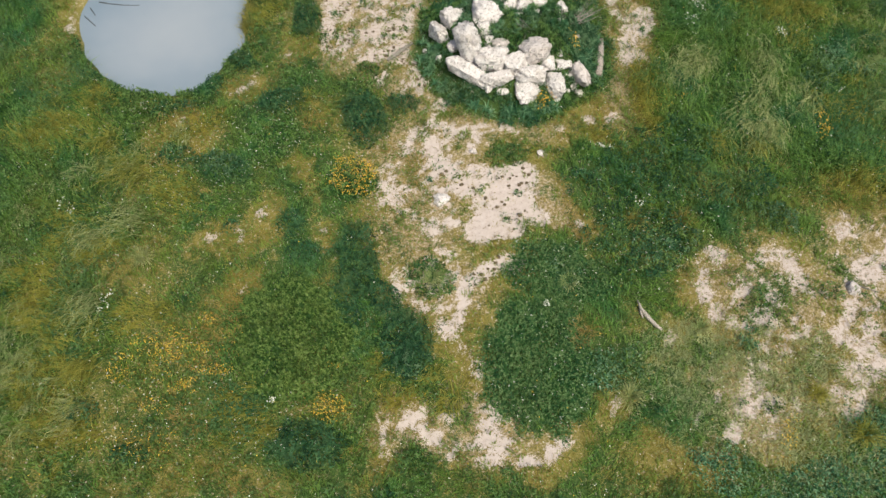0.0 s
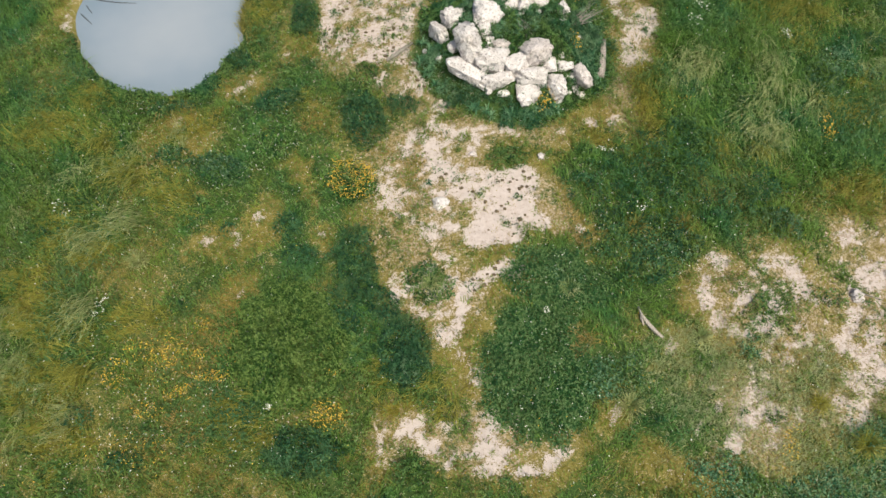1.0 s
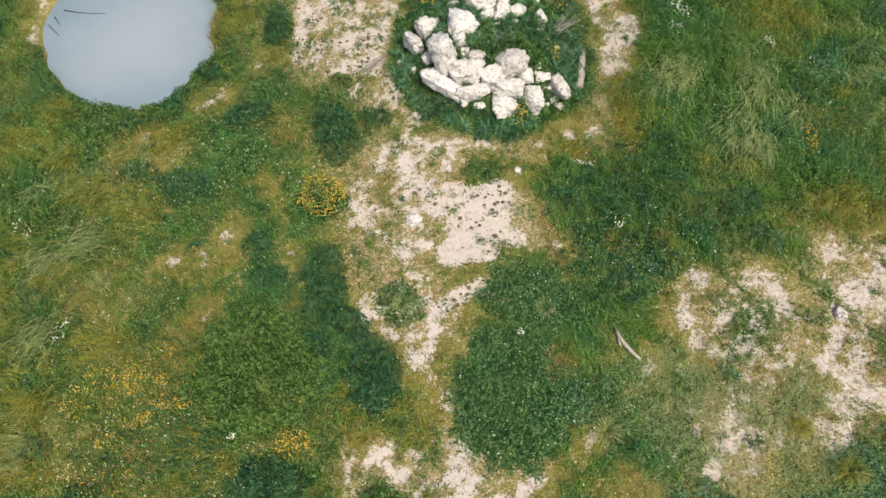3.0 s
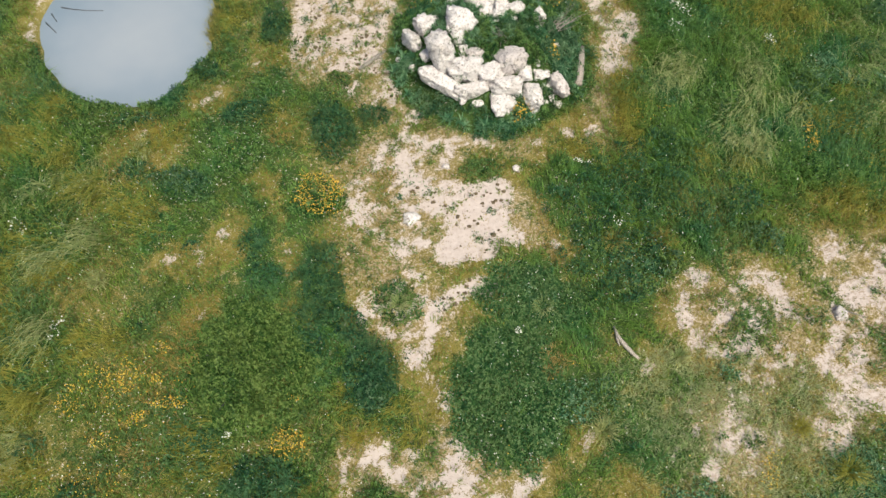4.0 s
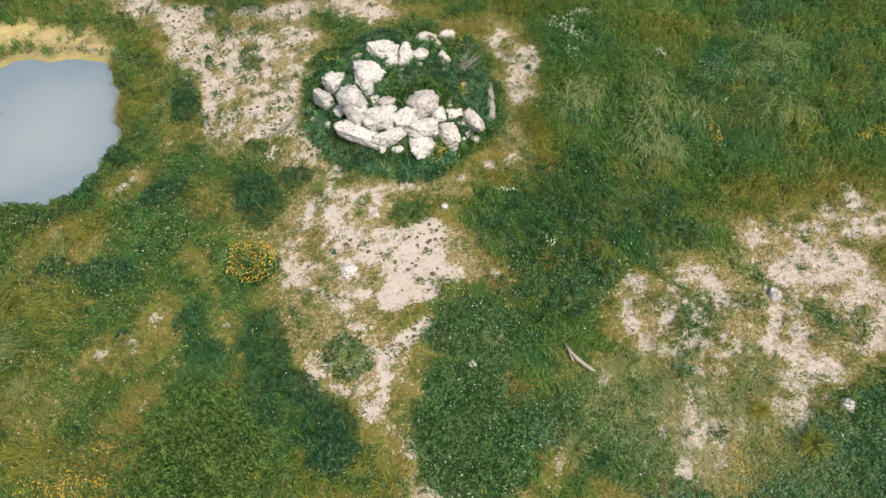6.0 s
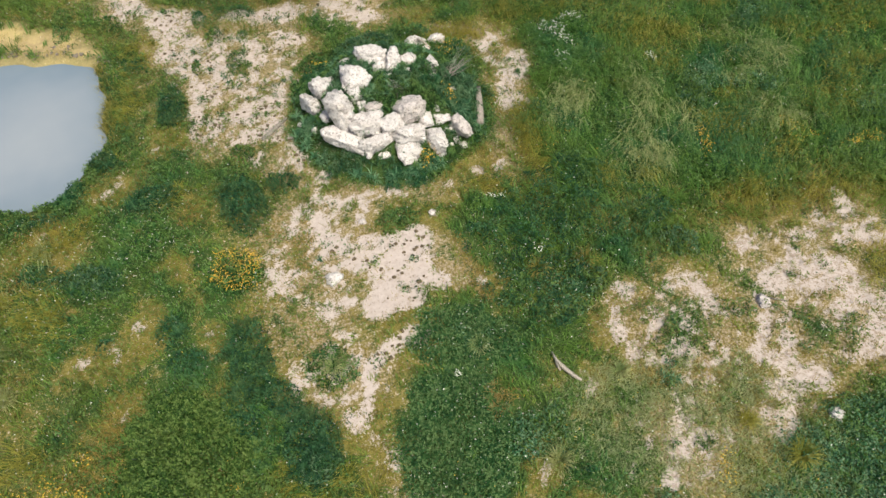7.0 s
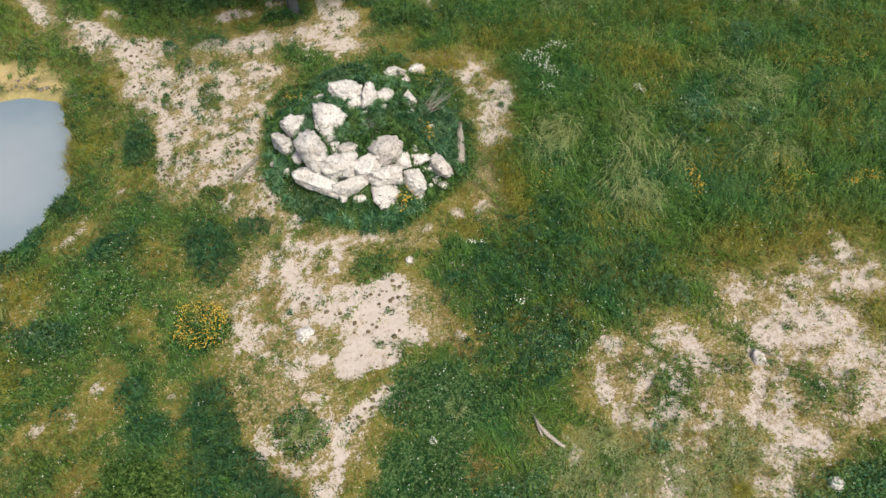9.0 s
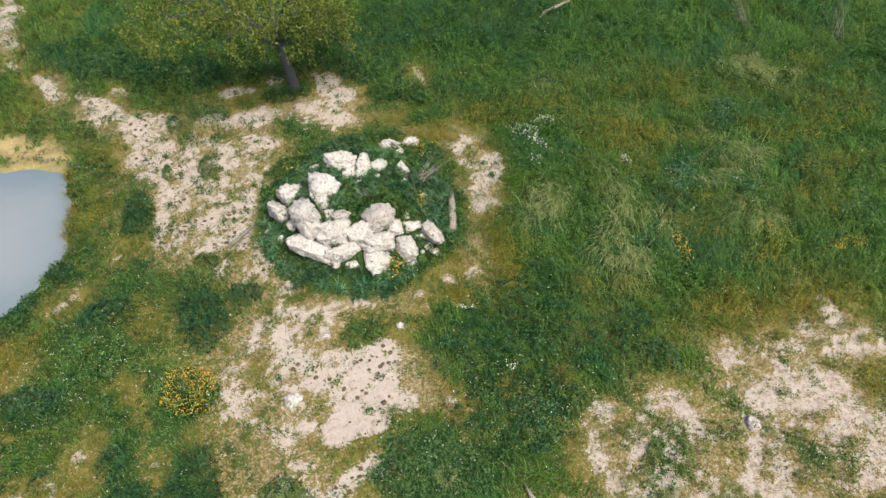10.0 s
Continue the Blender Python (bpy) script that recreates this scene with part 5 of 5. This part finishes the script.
log("driftwood", [(4.92, 6.86, 0.05), (4.97, 6.62, 0.07), (5.10, 6.38, 0.07), (5.28, 6.16, 0.05), (5.42, 6.02, 0.05)], [0.022, 0.045, 0.055, 0.05, 0.03], DRIFT,
    "pale forked piece of driftwood lying in grass", 0.05, 1, [([(4.95, 6.66, 0.05), (4.97, 6.48, 0.03), (5.0, 6.36, 0.02)], [0.03, 0.03, 0.015])])
log("fallen_log", [(4.86, 14.85, 0.18), (4.95, 15.3, 0.2), (5.06, 15.9, 0.2), (5.17, 16.45, 0.2)], [0.12, 0.13, 0.115, 0.07], GREYWOOD, "bleached log leaning on the flank of the rock pile", 0.0, 2)
log("fallen_branch", [(-2.02, 15.75, 0.05), (-1.75, 15.98, 0.07), (-1.45, 16.3, 0.06), (-1.2, 16.55, 0.05)], [0.06, 0.075, 0.06, 0.035], TWIG, "grey-brown branch lying on bare sand", 0.0, 3,
    [([(-1.5, 16.2, 0.06), (-1.28, 16.2, 0.1)], [0.03, 0.012])])
log("fallen_branch", [(11.35, 26.3, 0.5), (11.9, 26.48, 0.56), (12.55, 26.72, 0.6)], [0.05, 0.075, 0.035], DRIFT, "bleached branch lying in tall grass", 0.0, 4,
    [([(11.9, 26.48, 0.56), (12.0, 26.75, 0.3), (12.1, 26.95, 0.0)], [0.04, 0.035, 0.03]), ([(11.35, 26.3, 0.5), (11.15, 26.35, 0.25), (11.0, 26.4, 0.0)], [0.05, 0.04, 0.03])])
for k, line in enumerate([[(-12.65, 18.96), (-12.23, 18.86), (-11.72, 18.79), (-11.13, 18.77)], [(-12.88, 18.63), (-12.75, 18.45), (-12.6, 18.26)], [(-12.95, 18.19), (-12.7, 17.95), (-12.45, 17.71)]]):
    twig = part("twig", tube(bmesh.new(), [(x, y, -0.115) for x, y in line], [0.022 - 0.005 * j for j in range(len(line))], 6, 0.2, k), BARK)
    tagged(twig, "dark bare twig lying in the shallow pond water", "twig", "twigs in the pond")
log("fallen_branch", [(3.55, 19.35, 0.28), (3.75, 19.1, 0.3), (3.95, 18.8, 0.25)], [0.03, 0.04, 0.025], DRIFT, "pale dead branch behind the rock pile", 0.0, 7)
log("stick", [(10.75, 7.35, 0.04), (11.05, 7.2, 0.05), (11.35, 7.1, 0.03)], [0.015, 0.018, 0.008], TWIG, "thin grey stick beside a flat stone", 0.0, 5)


def brushwood(cx, cy, z, way, count, length, seed, label, rise=0.2):
    r = random.Random(seed)
    base = tagged(new("brushwood"), label, "dead branches")
    base.location = (cx, cy, z)
    for _ in range(count):
        a = way + r.gauss(0, 0.17)
        s, lift = length * r.uniform(0.5, 1.0), r.uniform(0.0, rise)
        x, y = r.gauss(0, 0.13), r.gauss(0, 0.13)
        p = [(x + math.cos(a) * s * k / 4 + r.gauss(0, 0.02), y + math.sin(a) * s * k / 4 + r.gauss(0, 0.02), lift * k / 4 + r.gauss(0, 0.015)) for k in range(5)]
        part("twig", tube(bmesh.new(), p, [0.011, 0.009, 0.007, 0.005, 0.003], 5, 0.2, 0), TWIG, base)
    return base


brushwood(4.1, 16.3, float(height(4.1, 16.3)) + 0.25, radians(42), 15, 1.6, 51, "bundle of bare grey twigs on the rock pile", 0.1)
brushwood(2.3, 15.9, float(height(2.3, 15.9)) + 0.25, radians(290), 6, 0.8, 52, "few bare grey twigs on the rock pile")
for k, (x, y) in enumerate([(22.3, 21.6), (19.3, 23.6), (24.2, 19.2)]):
    brushwood(x, y, 0.1, radians(80 + 40 * k), 14, 1.5, 53 + k, "dry bare shrub stems standing in tall grass", 2.2)


# ---------------------------------------------------------------- tussocks
def tussock(x, y, radius, count, material_, label, seed):
    r = np.random.default_rng(seed)
    way = r.random(count) * 2 * np.pi
    root = np.stack([x + np.cos(way) * 0.12 * r.random(count), y + np.sin(way) * 0.12 * r.random(count), np.full(count, float(height(x, y)) + 0.04)], 1)
    ob = blades("tussock", root, radius * (0.35 + 0.75 * r.random(count)), 0.008 + 0.009 * r.random(count), 0.45 + 1.0 * r.random(count), way + r.normal(0, 0.3, count), material_, seed)
    return tagged(ob, label, "tussock", "tussocks in the meadow")


for k, (x, y, ra, mat, label) in enumerate([(4.34, 4.29, 0.55, PALE, "spiky straw-green tussock in thin grass"), (9.69, 3.37, 0.6, GOLD, "spiky yellow-green tussock in the grass"), (-8.42, 8.23, 0.5, PALE, "spiky straw-coloured tussock in dry grass"),
                                            (5.24, 9.29, 0.5, STRAW, "faded straw tussock in green meadow"), (6.40, 6.07, 0.4, PALE, "silvery tussock beside bare soil"),
                                            (8.7, 10.6, 0.6, PALE, "pale green tussock in the meadow"), (7.2, 11.0, 0.5, STRAW, "straw tussock in the meadow"), (13.5, 14.0, 0.7, STRAW, "yellowish tussock in the meadow"), (-0.5, 7.55, 0.4, PALE, "straw-green tussock in a round green patch"), (3.2, 7.4, 0.4, PALE, "straw-green tussock among clover"), (8.9, 4.35, 0.35, GOLD, "small yellow-green tussock beside bare soil"), (6.55, 9.3, 0.45, STRAW, "faded tussock in dark herbs")]):
    tussock(x, y, ra, 160, mat, label, 600 + k)


def sheaf(x, y, radius, way, material_, label, seed):
    """A tuft of long grass laid over in one direction by the wind."""
    r = np.random.default_rng(seed)
    count = int(240 * radius)
    px, py = x + r.normal(0, radius * 0.45, count), y + r.normal(0, radius * 0.45, count)
    ob = blades("laid_tuft", np.stack([px, py, height(px, py) + 0.12], 1), 0.4 + 0.4 * r.random(count), 0.011 + 0.011 * r.random(count), 0.6 + 0.6 * r.random(count), way + r.normal(0, 0.28, count), material_, seed)
    return tagged(ob, label, "grass tuft", kind="stuff")


for k, (x, y, ra, way, mat) in enumerate([(12.9, 13.4, 0.55, 10, GOLD), (13.9, 12.0, 0.5, 40, GOLD), (11.7, 16.6, 0.8, 70, GOLD), (12.8, 17.9, 0.9, 100, GOLD), (8.1, 12.2, 0.5, 90, GOLD), (9.2, 12.0, 0.5, 100, GOLD),
                                          (6.5, 12.9, 0.45, 30, GOLD), (12.0, 13.7, 0.6, 60, GOLD), (-9.4, 11.2, 0.7, 60, GOLD), (-10.4, 12.3, 0.6, 70, GOLD), (-8.9, 9.5, 0.6, 40, PALE), (-9.5, 6.8, 0.6, 70, PALE),
                                          (-9.0, 5.1, 0.6, 60, GOLD), (-9.9, 8.9, 0.6, 60, PALE), (16.5, 17.6, 0.8, 80, GOLD), (18.6, 18.8, 0.9, 90, GOLD), (15.2, 16.4, 0.7, 40, PALE), (14.6, 19.6, 0.9, 80, GOLD),
                                          (8.3, 15.7, 0.6, 20, PALE), (10.4, 15.4, 0.6, 80, PALE), (20.4, 20.8, 0.9, 60, GOLD), (17.2, 14.4, 0.7, 30, GOLD), (7.2, 20.6, 0.7, 80, GOLD), (9.6, 21.8, 0.8, 100, PALE)]):
    sheaf(x, y, ra, radians(way + 180), mat, ("golden" if mat == GOLD else "pale green") + " tuft of long grass laid over by wind", 650 + k)

# ---------------------------------------------------------------- specks on the bare soil
x, y, r = scatter(30, 701)
keep = r.random(len(x)) < step(0.3, 0.7, bare_at(x, y)) * step(0.45, 0.75, fbm(x, y, 0.6, 702))
at = np.stack([x[keep], y[keep], height(x[keep], y[keep]) + 0.015], 1)
tagged(leaves("litter", at, 0.06, 0.7, 0.5, STRAW, 13), "scattered dead leaves and droppings on sand", "litter", kind="stuff")
x, y, r = scatter(6, 703)
keep = r.random(len(x)) < step(0.3, 0.7, bare_at(x, y)) * 0.5
bx, by, way = tuft(x[keep], y[keep], 14, 0.05, r)
tagged(blades("sand_sprouts", np.stack([bx, by, height(bx, by)], 1), 0.05 + 0.07 * r.random(len(bx)), np.full(len(bx), 0.012), 0.5 + 0.7 * r.random(len(bx)), way, GRASS, 14), "tiny green sprouts on bare sand", "grass", kind="stuff")


x, y, r = scatter(3.2, 705)
keep = (bare_at(x, y) > 0.45) & (r.random(len(x)) < 0.25 + 0.6 * step(15, 17, y))
spread = 0.06 + 0.16 * r.random(keep.sum()) ** 2
lx, ly = np.repeat(x[keep], 46), np.repeat(y[keep], 46)
lx, ly = lx + r.normal(0, 1, len(lx)) * np.repeat(spread, 46), ly + r.normal(0, 1, len(ly)) * np.repeat(spread, 46)
tagged(leaves("weeds", np.stack([lx, ly, height(lx, ly) + 0.02 + 0.12 * r.random(len(lx))], 1), 0.07, 0.4, 1.1, HERB, 17), "small green weeds dotted over bare sand", "weeds", kind="stuff")

CLOD = wood_material("dark_clod", (0.08, 0.06, 0.035), (0.20, 0.15, 0.09))
first = None
r = random.Random(707)
while True:
    cx, cy, ra, rb, _ = r.choice(SAND_CENTRE[:1] * 3 + SAND_CENTRE + SAND_NORTH * 3 + SAND_TREE)
    x, y = cx + r.uniform(-ra, ra), cy + r.uniform(-rb, rb)
    if bare_at(np.array([x]), np.array([y]))[0] < 0.6:
        continue
    m = pose(x, y, float(height(x, y)) + 0.012, 0, 0, r.uniform(0, 180))
    if first is None:
        bm = bmesh.new()
        bmesh.ops.create_icosphere(bm, subdivisions=2, radius=0.04)
        for v in bm.verts:
            v.co = Vector((v.co.x * 1.3, v.co.y, v.co.z * 0.6)) * (1 + 0.5 * noise.noise(v.co * 30))
        first = tagged(part("clod", bm, CLOD), "dark clod lying on the bare sand", "clod", "clods on the sand")
        first.matrix_world = m
        clods = 1
    else:
        size = r.uniform(0.4, 1.1) if r.random() < 0.75 else r.uniform(1.1, 1.55)
        copy_thing(first, m).scale = (size, size * r.uniform(0.7, 1.2), size)
        clods += 1
    if clods >= 260:
        break


# ---------------------------------------------------------------- tree
def tree(x, y, seed):
    r = random.Random(seed)
    base = new("tree")
    base.location = (x, y, float(height(x, y)))
    bm = bmesh.new()
    tube(bm, [(0.04, 0, -0.1), (0.02, 0, 0.25), (0, 0.02, 0.9), (-0.08, 0.05, 1.6), (-0.2, 0.1, 2.3)], [0.30, 0.21, 0.185, 0.17, 0.14], 12, 0.18, seed)
    part("trunk", bm, BARK, base, "grey furrowed trunk")
    tips = []
    for k in range(11):
        a = k * 2 * math.pi / 11 + r.uniform(-0.2, 0.2)
        west = 0.5 - 0.5 * math.cos(a)
        south = max(0.0, -math.sin(a))
        reach, rise = r.uniform(2.0, 3.0) + 2.3 * west - 0.5 * south, r.uniform(0.3, 1.5) + 1.6 * south
        p0 = Vector((-0.12, 0.06, r.uniform(1.6, 2.3)))
        way = Vector((math.cos(a), math.sin(a) + 0.25 * west, 0))
        path = [p0 + way * reach * s + Vector((r.gauss(0, 0.06), r.gauss(0, 0.06), rise * math.sin(s * (2.7 - 0.9 * south)) - 0.1 * s)) for s in (0, 0.25, 0.5, 0.75, 1)]
        bm = bmesh.new()
        tube(bm, path, [0.065, 0.045, 0.030, 0.018, 0.008], 7, 0.2, k)
        for j in (1, 2, 3, 4):
            q = path[j]
            for _ in range(2):
                b = a + r.choice((-1, 1)) * r.uniform(0.5, 1.1)
                end = q + Vector((math.cos(b), math.sin(b), r.uniform(-0.5, 0.4))) * r.uniform(0.6, 1.2)
                tube(bm, [q, (q + end) / 2 + Vector((0, 0, 0.08)), end], [0.02, 0.014, 0.006], 5, 0.2, j)
                tips += [end, (q + end) / 2]
        tips += path[2:]
        part("limb", bm, BARK, base)
    q = np.random.default_rng(seed)
    pts = []
    for p in tips:
        if math.hypot(p[0], p[1]) < 0.7 or p[1] + 1.5 * (p[2] - 1.9) < 0.15 or q.random() < 0.25:
            continue
        for _ in range(3):
            c = np.array(p) + q.normal(0, 1, 3) * np.array([0.42, 0.42, 0.28]) + np.array([0, 0, 0.14])
            n = int(q.integers(26, 76))
            pts.append(c + q.normal(0, 1, (n, 3)) * np.array([0.11, 0.11, 0.08]) - np.array([0, 0, 1.0]) * np.abs(q.normal(0, 0.22, (n, 1))))
    crown = leaves("crown", np.concatenate(pts), 0.115, 0.42, 1.2, OLIVE, seed)
    crown.parent = base
    tagged(crown, "loose crown of small yellow-green leaves")
    return tagged(base, "broad tree with grey trunk and yellow-green crown", "tree")


tree(0.30, 23.68, 801)
for k, blob in enumerate([(-4.2, 25.3, 2.4, 1.0, -12), (-0.3, 23.3, 0.7, 0.4, 0), (-7.0, 27.0, 1.8, 1.0, 0), (3.1, 24.4, 1.2, 0.8, -60), (4.2, 22.5, 1.2, 0.6, -18), (-1.0, 25.0, 0.9, 0.5, 0)]):
    clump("shrub", blob, 0.6, 1300, 0.09, 0.35, 1.1, HERB, "dense green undergrowth beside the tree", "shrub", 820 + k)
